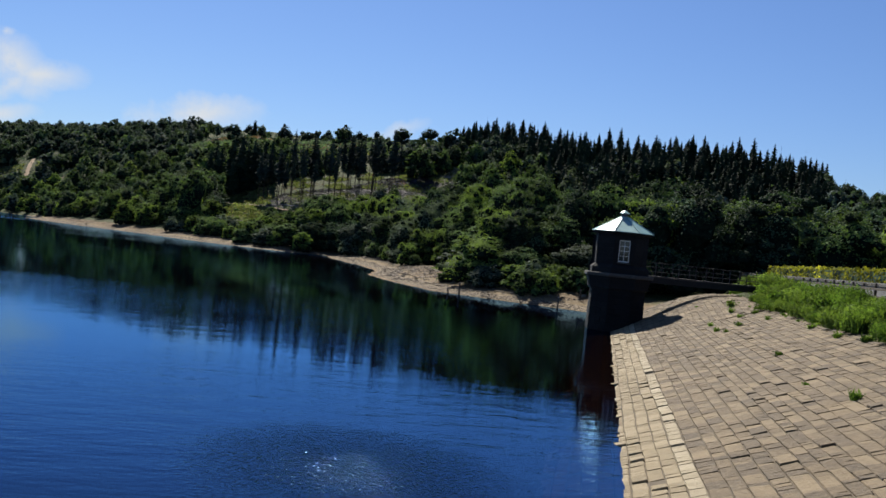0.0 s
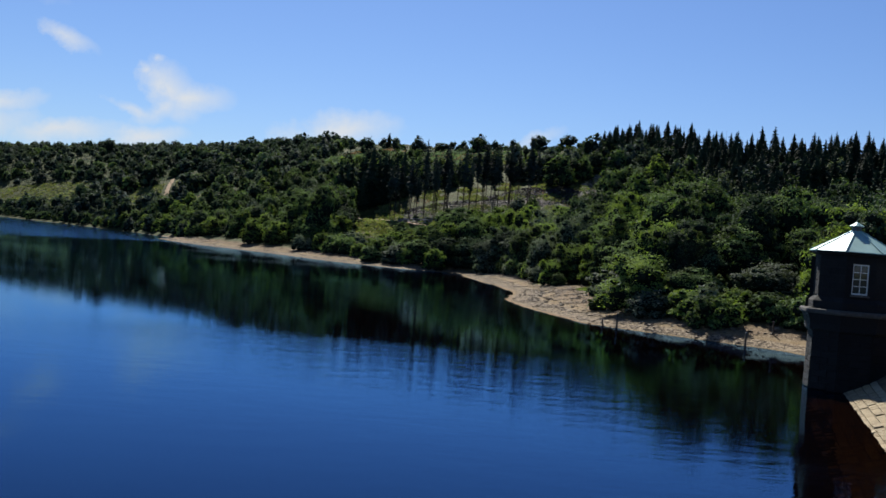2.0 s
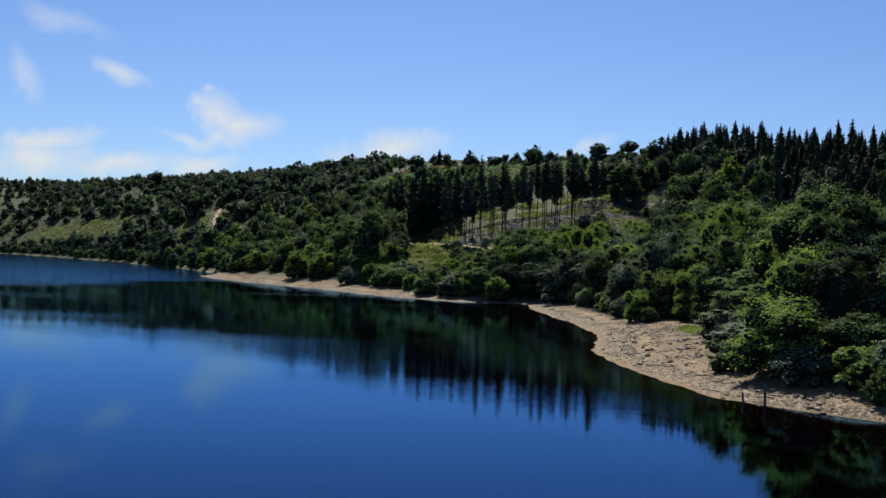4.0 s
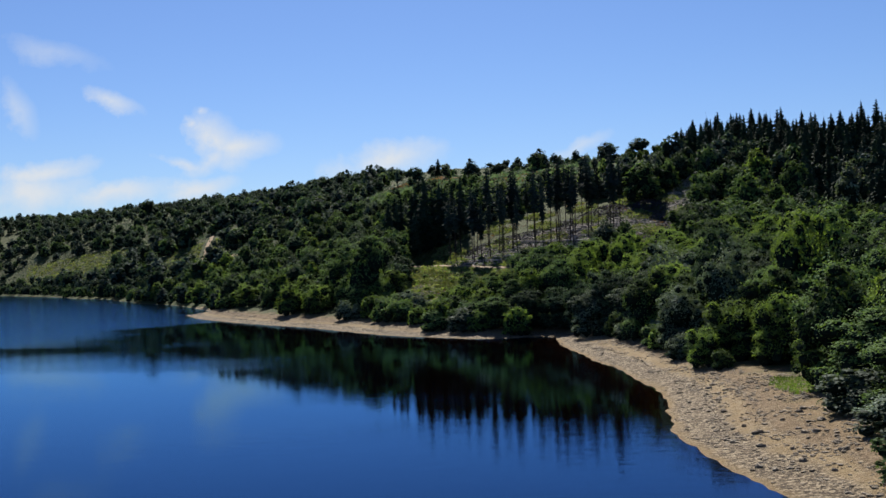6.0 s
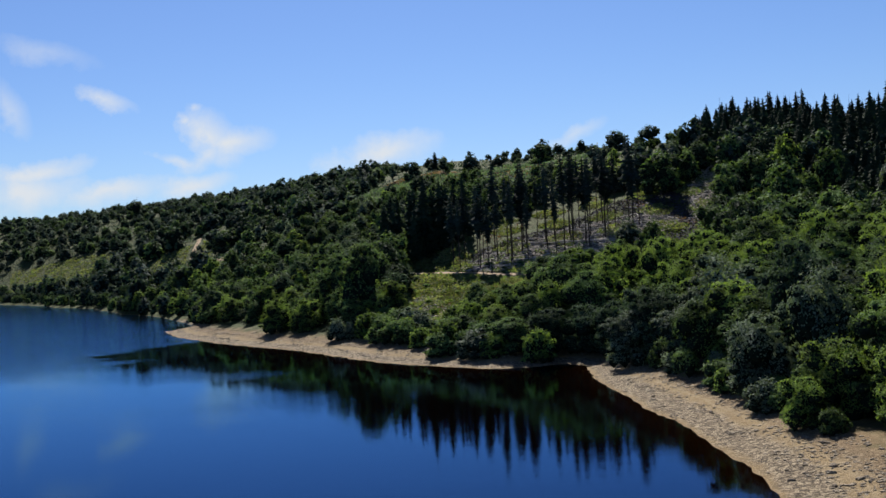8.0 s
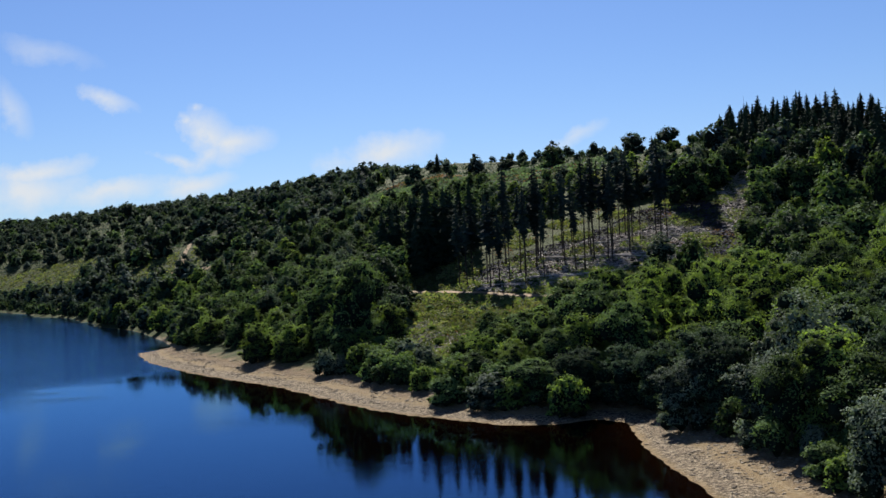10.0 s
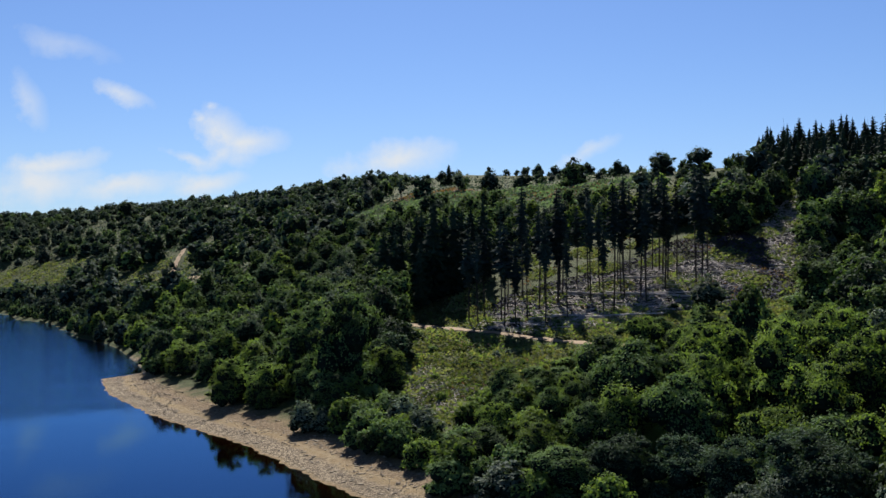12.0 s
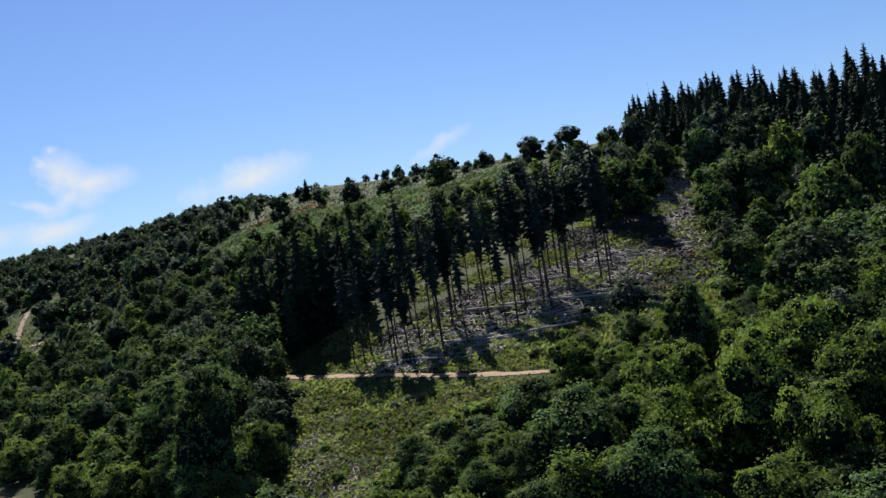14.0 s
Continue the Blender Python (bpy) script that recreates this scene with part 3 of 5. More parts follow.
gx = spaced((-4200, -900, 300), (-900, -400, 50), (-400, -120, 8), (-120, 112, 1.6), (112, 400, 9), (400, 900, 50), (900, 4200, 300))
gy = spaced((-4200, -700, 350), (-700, -120, 40), (-120, -10, 4), (-10, 300, 1.6), (300, 520, 4), (520, 960, 9), (960, 1800, 60), (1800, 4500, 300))
mx, my = np.meshgrid(gx, gy)
gv = np.stack([mx, my, land(mx, my)], 2).reshape(-1, 3)
nx, ny = len(gx), len(gy)
gi = (np.arange(ny - 1)[:, None] * nx + np.arange(nx - 1)[None]).reshape(-1, 1)
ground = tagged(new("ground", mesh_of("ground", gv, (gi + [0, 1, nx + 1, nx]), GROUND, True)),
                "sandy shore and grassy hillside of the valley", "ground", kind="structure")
wv = [(-4200, -4200, 0), (4200, -4200, 0), (4200, 4500, 0), (-4200, 4500, 0)]
water = tagged(new("water", mesh_of("water", np.array(wv, float), np.array([[0, 1, 2, 3]]), WATER)), "still dark blue reservoir water mirroring the wooded hill", "water", kind="structure")


# ---- woods ----
def inside(poly, x, y):
    hit = np.zeros(np.shape(x), bool)
    for (ax, ay), (bx, by) in zip(poly, poly[1:] + poly[:1]):
        hit ^= ((ay > y) != (by > y)) & (x < ax + (y - ay) / (by - ay + 1e-12) * (bx - ax))
    return hit


CLEARING = [(-12, 262), (-10, 240), (-9, 215), (-6, 197), (2, 193), (6, 200), (9, 211), (30, 216), (46, 220), (58, 240), (66, 272), (72, 300), (40, 312), (5, 302), (-6, 285)]
BRACKEN_FIELD = [(-46, 446), (-24, 414), (0, 390), (36, 366), (64, 384), (44, 412), (8, 450), (-30, 474), (-50, 450)]
LEFT_FIELD = [(-292, 740), (-240, 706), (-194, 656), (-170, 596), (-188, 578), (-226, 632), (-268, 676)]
OPEN_SLOPE = [(-152, 520), (-118, 454), (-98, 452), (-104, 500), (-114, 545), (-140, 548)]
UPPER_GAP = [(56, 262), (66, 258), (78, 280), (94, 318), (84, 330), (70, 330), (62, 300)]
SCREE = [(60, 272), (66, 270), (82, 318), (78, 324), (68, 306)]


def scatter(box, step, seed, jitter=0.42):
    x0, x1, y0, y1 = box
    rng = np.random.default_rng(seed)
    x, y = np.meshgrid(np.arange(x0, x1, step), np.arange(y0, y1, step))
    x = x + (np.arange(x.shape[0]) % 2)[:, None] * step / 2
    x, y = x + rng.uniform(-jitter, jitter, x.shape) * step, y + rng.uniform(-jitter, jitter, y.shape) * step
    return x.ravel(), y.ravel()


class Stand:
    """Puts out copies of a few trees: the first of a kind is used itself."""

    def __init__(self):
        self.fresh = {}

    def put(self, ob, x, y, scale=1.0, turn=0.0, tall=1.0, sink=0.15):
        m = pose(x, y, on_land(x, y, sink), 0, 0, turn)
        if ob.name not in self.fresh:
            self.fresh[ob.name] = ob
            ob.matrix_basis = m
            return ob
        return copy_thing(ob, m @ Matrix.Diagonal((scale, scale, scale * tall, 1)))


stand = Stand()
HILL_TRACK = [(-122, 556), (-119, 528), (-114, 496), (-104, 464), (-93, 442), (-84, 432)]


def beside(line, x, y, gap):
    """Whether places lie within gap of a line of places."""
    d = np.full(np.shape(x), 1e9)
    for (ax, ay), (bx, by) in zip(line, line[1:]):
        ex, ey = bx - ax, by - ay
        k = np.clip(((x - ax) * ex + (y - ay) * ey) / (ex * ex + ey * ey), 0, 1)
        d = np.minimum(d, np.hypot(x - ax - k * ex, y - ay - k * ey))
    return d < gap


NEAR = [broadleaf(11, "broadleaf_tree", "round green broadleaf tree in the lakeside wood", LEAF, 10.5, 9.5, 0.6, 66, 7600, 0.112, "wood by the shore"),
        broadleaf(12, "broadleaf_tree", "wide dark green broadleaf tree in the lakeside wood", LEAF_DARK, 11.0, 10.0, 0.6, 66, 7600, 0.112, "wood by the shore"),
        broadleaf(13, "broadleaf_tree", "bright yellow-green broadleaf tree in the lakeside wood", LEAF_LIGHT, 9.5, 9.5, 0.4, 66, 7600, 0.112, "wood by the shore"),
        broadleaf(14, "broadleaf_tree", "tall green broadleaf tree with a domed crown", LEAF, 11.5, 8.5, 0.8, 66, 7600, 0.112, "wood by the shore")]
SILVER = [broadleaf(15, "willow_tree", "silvery grey-green willow among darker trees", LEAF_SILVER, 9.5, 9.0, 0.4, 66, 7600, 0.112, "willows by the shore")]
MID = [broadleaf(21, "woodland_tree", "green broadleaf tree deep in the wood", LEAF, 11.0, 9.5, 0.8, 34, 2000, 0.26, "trees in the wood"),
       broadleaf(22, "woodland_tree", "dark green broadleaf tree deep in the wood", LEAF_DARK, 11.5, 10.0, 0.8, 34, 2000, 0.26, "trees in the wood"),
       broadleaf(23, "woodland_tree", "light green broadleaf tree on the hillside", LEAF_LIGHT, 9.5, 8.5, 0.7, 32, 1900, 0.25, "trees in the wood"),
       broadleaf(24, "woodland_tree", "slender grey-green birch on the hillside", LEAF_SILVER, 10.5, 6.5, 0.8, 32, 1900, 0.22, "trees in the wood")]
BUSH = [broadleaf(31, "bush", "rounded green bush at the edge of the shore", LEAF, 3.6, 4.4, 0.1, 28, 1900, 0.12, "bushes by the shore"),
        broadleaf(32, "bush", "bright yellow-green bush at the edge of the shore", LEAF_LIGHT, 3.4, 4.2, 0.1, 28, 1900, 0.12, "bushes by the shore"),
        broadleaf(33, "bush", "grey-green willow bush at the edge of the shore", LEAF_SILVER, 4.0, 4.4, 0.1, 28, 1900, 0.115, "bushes by the shore")]
FAR = [broadleaf(41, "hillside_tree", "small green tree on the far hillside", LEAF_HAZED, 8.5, 8.0, 0.6, 8, 330, 0.46, "trees on the far hillside", boughs=1),
       broadleaf(42, "hillside_tree", "small dark tree on the far hillside", LEAF_DARK, 9.0, 8.0, 0.6, 8, 330, 0.46, "trees on the far hillside", boughs=1),
       broadleaf(43, "hillside_tree", "light green tree on the far hillside", LEAF, 7.0, 7.0, 0.4, 8, 330, 0.44, "trees on the far hillside", boughs=1),
       broadleaf(44, "hillside_tree", "grey-green birch on the far hillside", LEAF_SILVER, 9.0, 5.0, 0.95, 8, 320, 0.36, "trees on the far hillside", boughs=1)]
SPRUCE = [conifer(51, "spruce", "dark spruce in the plantation on the skyline", 14.0, 3.3, 0.6, 24, 11, group="spruce plantation"),
          conifer(52, "spruce", "tall dark spruce in the plantation on the skyline", 15.5, 3.5, 0.6, 25, 11, group="spruce plantation"),
          conifer(53, "spruce", "narrow dark spruce in the plantation on the skyline", 13.5, 2.8, 0.6, 23, 10, group="spruce plantation")]
PINE = [conifer(61, "plantation_pine", "tall pine with a bare stem and dark high crown", 21, 2.5, 1.0, 24, 10, NEEDLE_PINE, 8.5, group="pines above the clearing"),
        conifer(62, "plantation_pine", "tall leaning pine with a bare stem and ragged crown", 22, 2.1, 1.0, 22, 9, NEEDLE_PINE, 11.0, group="pines above the clearing"),
        conifer(63, "plantation_pine", "slim pine with a long bare stem", 19.5, 1.9, 1.0, 20, 8, NEEDLE_PINE, 9.5, group="pines above the clearing")]

# trees that stand out: kind, place, height of the top above the lake, width of the crown
rng = np.random.default_rng(5)
taken = []
SIZES = {}
for kinds, sizes in ((NEAR, ((10.5, 9.5), (11.0, 10.0), (9.5, 9.5), (11.5, 8.5))), (SILVER, ((9.5, 9.0),)), (MID, ((11.0, 9.5), (11.5, 10.0), (9.5, 8.5), (10.5, 6.5))), (BUSH, ((3.6, 4.4), (3.4, 4.2), (4.0, 4.4))),
                     (FAR, ((8.5, 8.0), (9.0, 8.0), (7.0, 7.0), (9.0, 5.0))), (SPRUCE, ((14.0, 5.0), (15.5, 5.2), (13.5, 4.2))), (PINE, ((21, 4.6), (22, 4.0), (19.5, 3.6)))):
    for k, size in zip(kinds, sizes):
        SIZES[k.name] = size
FIRST = [(NEAR[0], 52, 92), (NEAR[1], 53, 60), (NEAR[2], 46, 122), (NEAR[3], 45, 140), (SILVER[0], 42, 130), (MID[0], 70, 120), (MID[1], 74, 160),
         (MID[2], 70, 200), (MID[3], 60, 250), (BUSH[0], 29, 102), (BUSH[1], 30, 41), (BUSH[2], -20, 205), (FAR[0], -60, 440), (FAR[1], -80, 470),
         (FAR[2], -40, 400), (FAR[3], -70, 425), (SPRUCE[0], 110, 380), (SPRUCE[1], 116, 386), (SPRUCE[2], 104, 392), (PINE[0], 18, 262), (PINE[1], 30, 262), (PINE[2], 24, 266)]
for k, x, y in FIRST:
    stand.put(k, x, y)
    taken.append((x, y, 0.3 * SIZES[k.name][0]))


def special(ob, x, y, top, width):
    tall, wide = SIZES[ob.name]
    h = top - on_land(x, y)
    stand.put(ob, x, y, width / wide, rng.uniform(0, 360), h / tall * wide / width, 0.2)
    taken.append((x, y, 0.40 * width))


for k, x, y, top, width in [
        # the wood behind the dam and the near shore
        (NEAR[2], 25.8, 34.6, 6.6, 8.5), (BUSH[0], 23.4, 40, 3.3, 4.4), (BUSH[2], 25.4, 30.4, 3.6, 4.4), (BUSH[1], 28.4, 27, 4.0, 5.0), (BUSH[0], 33.6, 24.2, 4.4, 5.0), (BUSH[0], 37, 22.4, 4.4, 5.0), (BUSH[2], 26.4, 49.5, 4.0, 5.0), (NEAR[0], 29.5, 54.5, 7.0, 7.5), (NEAR[0], 35, 84.5, 9.0, 8.0), (NEAR[1], 40, 88, 13.0, 9.0), (NEAR[2], 32.2, 88.5, 8.4, 6.5), (NEAR[0], 29.5, 31, 5.8, 6.0), (NEAR[2], 30.6, 46, 10.2, 7.5), (NEAR[3], 35.1, 38.5, 10.3, 8.0), (NEAR[0], 36, 51, 14.7, 9.0), (NEAR[1], 38.7, 43.5, 13.9, 8.0),
        (NEAR[0], 43.8, 46.5, 14.9, 9.0), (SILVER[0], 35.5, 28.5, 6.8, 7.0), (BUSH[1], 31.8, 26.5, 4.4, 4.0), (NEAR[1], 60, 70, 18.2, 11), (MID[1], 86, 83, 19.6, 11), (NEAR[3], 42.2, 73.8, 17.6, 9),
        (NEAR[0], 30.8, 62.5, 8.2, 9.0), (BUSH[2], 27.6, 57.5, 4.6, 6.0), (NEAR[2], 34, 66.5, 10.4, 7.0), (NEAR[0], 35.6, 73.5, 12.3, 8.5), (NEAR[2], 33, 55.5, 9.4, 7.0),
        (NEAR[2], 26.2, 94.4, 5.0, 4.2), (NEAR[2], 29.6, 96, 7.6, 6.5), (NEAR[0], 33, 93.5, 10.8, 7.5), (NEAR[2], 38.8, 101.5, 16.3, 9.5), (NEAR[1], 33.4, 116.5, 15.5, 8.5), (NEAR[3], 45, 112, 17.2, 9.0),
        (SILVER[0], 31.8, 106, 12.7, 6.5), (SILVER[0], 27.4, 109.5, 8.9, 6.5), (NEAR[0], 26.2, 127, 9.3, 7.0), (SILVER[0], 31, 136.5, 14.0, 10.0), (SILVER[0], 21.6, 143.8, 7.6, 6.5), (NEAR[1], 26, 150, 9.8, 8.0),
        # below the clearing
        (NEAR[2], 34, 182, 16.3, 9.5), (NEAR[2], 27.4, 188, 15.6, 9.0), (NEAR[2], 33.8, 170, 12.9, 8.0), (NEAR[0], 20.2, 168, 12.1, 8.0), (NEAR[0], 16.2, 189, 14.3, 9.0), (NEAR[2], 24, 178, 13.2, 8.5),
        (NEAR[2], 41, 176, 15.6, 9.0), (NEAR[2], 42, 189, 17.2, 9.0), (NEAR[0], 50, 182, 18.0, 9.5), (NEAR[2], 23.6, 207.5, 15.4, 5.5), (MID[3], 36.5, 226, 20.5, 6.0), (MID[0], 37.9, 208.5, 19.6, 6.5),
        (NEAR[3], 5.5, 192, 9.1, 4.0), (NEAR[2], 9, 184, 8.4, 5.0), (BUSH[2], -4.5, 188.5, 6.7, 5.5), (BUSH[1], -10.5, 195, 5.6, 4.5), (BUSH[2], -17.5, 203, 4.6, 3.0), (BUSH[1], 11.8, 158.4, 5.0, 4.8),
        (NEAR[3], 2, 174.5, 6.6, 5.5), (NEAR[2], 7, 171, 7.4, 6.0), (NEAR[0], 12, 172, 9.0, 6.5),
        # round the bay
        (BUSH[0], -1.5, 169.5, 4.4, 5.0), (BUSH[2], 3.5, 164.5, 5.0, 6.0), (NEAR[0], 8.5, 163, 6.4, 7.0), (NEAR[1], 14, 163, 7.4, 7.5), (NEAR[1], 18.6, 160.5, 7.8, 7.5), (NEAR[1], 22, 155.5, 8.4, 7.0), (NEAR[1], 25.5, 142, 9.6, 7.5),
        (NEAR[2], -28, 224.5, 8.3, 7.0), (NEAR[2], -34.5, 230, 8.5, 7.0), (NEAR[2], -50.5, 264.5, 8.1, 6.5), (NEAR[1], -44.5, 261, 7.8, 7.0), (NEAR[0], -15.6, 217, 18.4, 11.0), (NEAR[3], -22, 232, 17.2, 9.5),
        (MID[3], -33.7, 337, 20.0, 7.0), (MID[1], -37.7, 354, 20.5, 9.5),
        # the upper slope and the skyline
        (MID[0], 55.8, 236, 22.8, 9.5), (MID[0], 72.1, 211.5, 23.7, 9.5), (MID[3], 97.5, 243.5, 33.1, 9.0), (MID[0], 82.7, 287.5, 36.6, 9.5), (MID[0], 58, 297, 39.0, 11.0), (MID[0], 80, 310, 44.1, 7.0), (MID[1], 88.4, 310, 42.9, 8.0), (MID[2], 89, 290, 40.8, 9.5), (MID[0], 71.4, 240, 31.0, 11.5), (MID[0], 58.1, 225, 23.5, 9.6), (MID[3], 51.4, 201, 16.4, 5.0), (MID[2], 80, 262, 30.5, 9.0), (MID[0], 92, 268, 36.0, 9.0),
        (MID[1], 65, 404, 56.4, 9.0), (MID[0], 37.6, 408, 53.5, 9.5), (FAR[0], -38.2, 564.7, 65, 12.0), (SPRUCE[2], -1.6, 586, 69.5, 5.5), (SPRUCE[0], 3.5, 588, 67, 6.0),
        (FAR[1], -226, 815, 68.0, 17.0), (FAR[1], -11, 460, 54.4, 8.5), (FAR[0], 42.5, 445, 58.5, 9.0), (MID[1], 24, 440, 52.8, 8.0), (FAR[0], 13, 445, 55.3, 8.0), (FAR[3], 2, 455, 54.8, 5.0), (FAR[3], -20, 480, 55.5, 4.0), (MID[1], 79, 415, 58.9, 9.0)]:
    special(k, x, y, top, width)
taken = np.array(taken)


def free(x, y, gap=1.0):
    return np.hypot(x[:, None] - taken[:, 0], y[:, None] - taken[:, 1]).min(1, initial=99, where=np.hypot(x[:, None] - taken[:, 0], y[:, None] - taken[:, 1]) < taken[:, 2] * gap) > 98


def u_of(x, y):
    return x * ALONG[0] + y * ALONG[1]


# the wood along the near shore
x, y = scatter((14, 118, 12, 246), 7.2, 71)
d = inland(x, y)
edge = np.interp(y, [10, 38, 46, 64, 70, 84, 90, 150, 175, 250], [7.5, 7.5, 9, 9.5, 12, 11, 6.5, 6.5, 9, 9])
ok = (d > edge) & (d < 100) & (u_of(x, y) > 29.5) & ~inside(CLEARING, x, y) & free(x, y) & (x < 0.66 * (y + 90))
deep_wood, slope_wood = [], []
for px, py, pd in zip(x[ok], y[ok], d[ok]):
    r = rng.random()
    turn, sc = rng.uniform(0, 360), rng.uniform(0.65, 1.2)
    if py < 34 + 0.3 * (px - 24) and px < 38:
        kind, sc = BUSH[int(rng.choice(3, p=[0.45, 0.40, 0.15]))], rng.uniform(0.8, 1.35)
    elif pd < 27:
        # yellow-green share by place: a real mix, weighted to imitate sunlit and shaded wood
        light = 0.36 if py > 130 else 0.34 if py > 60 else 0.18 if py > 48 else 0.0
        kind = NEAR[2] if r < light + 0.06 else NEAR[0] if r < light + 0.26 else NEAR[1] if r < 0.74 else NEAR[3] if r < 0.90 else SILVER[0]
    else:
        if py < 184 or px > 50:
            deep_wood.append((px, py))
        continue
    if py > 196 and px < 26:
        continue
    if py > 184 and px < 50:
        sc *= 0.5
    stand.put(kind, px, py, sc, turn, rng.uniform(0.85, 1.1), 0.4)

# low trees where the wood thins out below the clearing
x, y = scatter((4, 54, 182, 224), 4.0, 91)
ok = ~inside(CLEARING, x, y) & free(x, y, 0.6) & (inland(x, y) > 9)
for px, py in zip(x[ok], y[ok]):
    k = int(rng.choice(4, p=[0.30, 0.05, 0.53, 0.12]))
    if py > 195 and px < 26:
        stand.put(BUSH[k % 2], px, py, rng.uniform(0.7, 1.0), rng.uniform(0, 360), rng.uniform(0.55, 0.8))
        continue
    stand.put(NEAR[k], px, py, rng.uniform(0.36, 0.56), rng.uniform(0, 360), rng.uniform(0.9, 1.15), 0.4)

# young growth over the clearing
x, y = scatter((-10, 46, 200, 248), 6.5, 92, 0.5)
ok = inside(CLEARING, x, y) & ~beside([(-16, 276), (-4, 255.5), (9.8, 239.2), (24, 221), (34, 214)], x, y, 3.0)
for px, py in zip(x[ok], y[ok]):
    stand.put(BUSH[int(rng.choice(3, p=[0.5, 0.3, 0.2]))], px, py, rng.uniform(0.2, 0.5), rng.uniform(0, 360), rng.uniform(0.6, 0.95))

# bushes along its foot
x, y = scatter((12, 60, 14, 160), 3.2, 72)
d = inland(x, y)
edge = np.interp(y, [10, 38, 46, 74, 84, 150, 175, 250], [6, 6, 8, 9.5, 5, 5, 8, 8])
ok = (d > edge + 2.2) & (d < edge + 5.5) & ((y < 64) | (y > 88)) & (u_of(x, y) > 29.5) & free(x, y, 0.5)
for px, py in zip(x[ok], y[ok]):
    stand.put(BUSH[int(rng.choice(3, p=[0.45, 0.40, 0.15]))], px, py, rng.uniform(0.5, 1.0), rng.uniform(0, 360), rng.uniform(0.8, 1.1))

# trees and bushes round the bay and along the spit
x, y = scatter((-130, 22, 158, 430), 5.2, 73)
d = inland(x, y)
ok = (d > np.interp(y, [182, 198, 225, 242, 262, 290, 330], [5.0, 10.5, 10.0, 13.5, 12.0, 6.0, 1.8])) & (d < 26) & ~inside(CLEARING, x, y) & free(x, y, 0.8) & ((x < 10) | (y < 196))
for px, py, pd in zip(x[ok], y[ok], d[ok]):
    r = rng.random()
    if py < 235:
        kind = BUSH[int(rng.choice(3, p=[0.45, 0.42, 0.13]))] if pd < 12 or r < 0.35 or (-14 < px < 10 and py < 216) else NEAR[int(rng.choice(4, p=[0.3, 0.1, 0.4, 0.2]))] if r < 0.9 else SILVER[0]
        sc = rng.uniform(0.8, 1.4) if kind in BUSH else rng.uniform(0.5, 0.75)
    else:
        kind = BUSH[int(rng.choice(3, p=[0.45, 0.40, 0.15]))] if r < 0.4 else MID[int(rng.choice(3, p=[0.4, 0.2, 0.4]))]
        sc = rng.uniform(0.9, 1.6) if kind in BUSH else rng.uniform(0.5, 0.8)
    stand.put(kind, px, py, sc, rng.uniform(0, 360), rng.uniform(0.85, 1.1), 0.3)

# the wooded slope left of the clearing and above the bay
x, y = scatter((-110, 122, 196, 400), 6.4, 74)
d = inland(x, y)
ok = (d > 26) & ((d < 120) | (x > 40)) & (x < 90) & (~inside(UPPER_GAP, x, y) | (rng.random(x.shape) < 0.75)) & ~inside(CLEARING, x, y) & ~inside(BRACKEN_FIELD, x, y) & ~inside(SCREE, x, y) & free(x, y, 0.8) & ((y > 246) | (x < -8)) & ~beside(HILL_TRACK, x, y, 8) & ~beside(HILL_TRACK, x - 5, y + 16, 8)
for px, py in zip(x[ok], y[ok]):
    if px < -30 or py > 300 or px > 60:
        slope_wood.append((px, py))
        continue
    r = rng.random()
    kind = MID[0] if r < 0.45 else MID[1] if r < 0.7 else MID[2] if r < 0.85 else MID[3]
    stand.put(kind, px, py, rng.uniform(0.6, 0.95), rng.uniform(0, 360), rng.uniform(0.8, 1.1), 0.4)

# tall pines over the felled slope, darker spruces beside them
x, y = scatter((-4, 66, 236, 290), 5.0, 75, 0.48)
ok = inside([(0, 253), (9, 243), (14, 244), (21, 249), (29, 255), (41, 257), (48, 263), (51, 274), (36, 279), (18, 272), (4, 264)], x, y)
for px, py in zip(x[ok], y[ok]):
    if rng.random() < 0.16:
        continue
    stand.put(PINE[int(rng.integers(0, 3))], px, py, rng.uniform(0.72, 1.0) + 0.16 * max(0, (px - 26) / 24), rng.uniform(0, 360), rng.uniform(0.9, 1.08))
x, y = scatter((-20, 10, 262, 306), 4.6, 76)
ok = inside([(-15, 280), (-9, 272), (0, 276), (7, 284), (5, 297), (-6, 302), (-15, 296)], x, y)
for px, py in zip(x[ok], y[ok]):
    stand.put(SPRUCE[int(rng.integers(0, 3))], px, py, rng.uniform(0.85, 1.15), rng.uniform(0, 360), rng.uniform(1.0, 1.3))

# the spruce plantation on the skyline
x, y = scatter((78, 330, 250, 470), 4.9, 77)
d = inland(x, y)
ok = (x + 4 * np.sin(y * 0.09) > np.interp(y, [250, 300, 350, 390, 420], [96, 93, 88, 89, 97])) & (y > 252) & (y < 425 - 0.35 * (x - 85)) & (x < 0.575 * (y + 84) - 1 + 2 * np.sin(y * 0.8))
pts = sorted(zip(x[ok], y[ok]), key=lambda p: p[0] * 0.8 + 0.25 * p[1])
spruce_rest = pts[240::2]
for px, py in pts[:240]:
    stand.put(SPRUCE[int(rng.integers(0, 3))], px, py, rng.uniform(0.75, 1.0) * float(np.interp(px, [88, 125], [0.74, 1.0])), rng.uniform(0, 360), rng.uniform(0.85, 1.12))


shared = {}


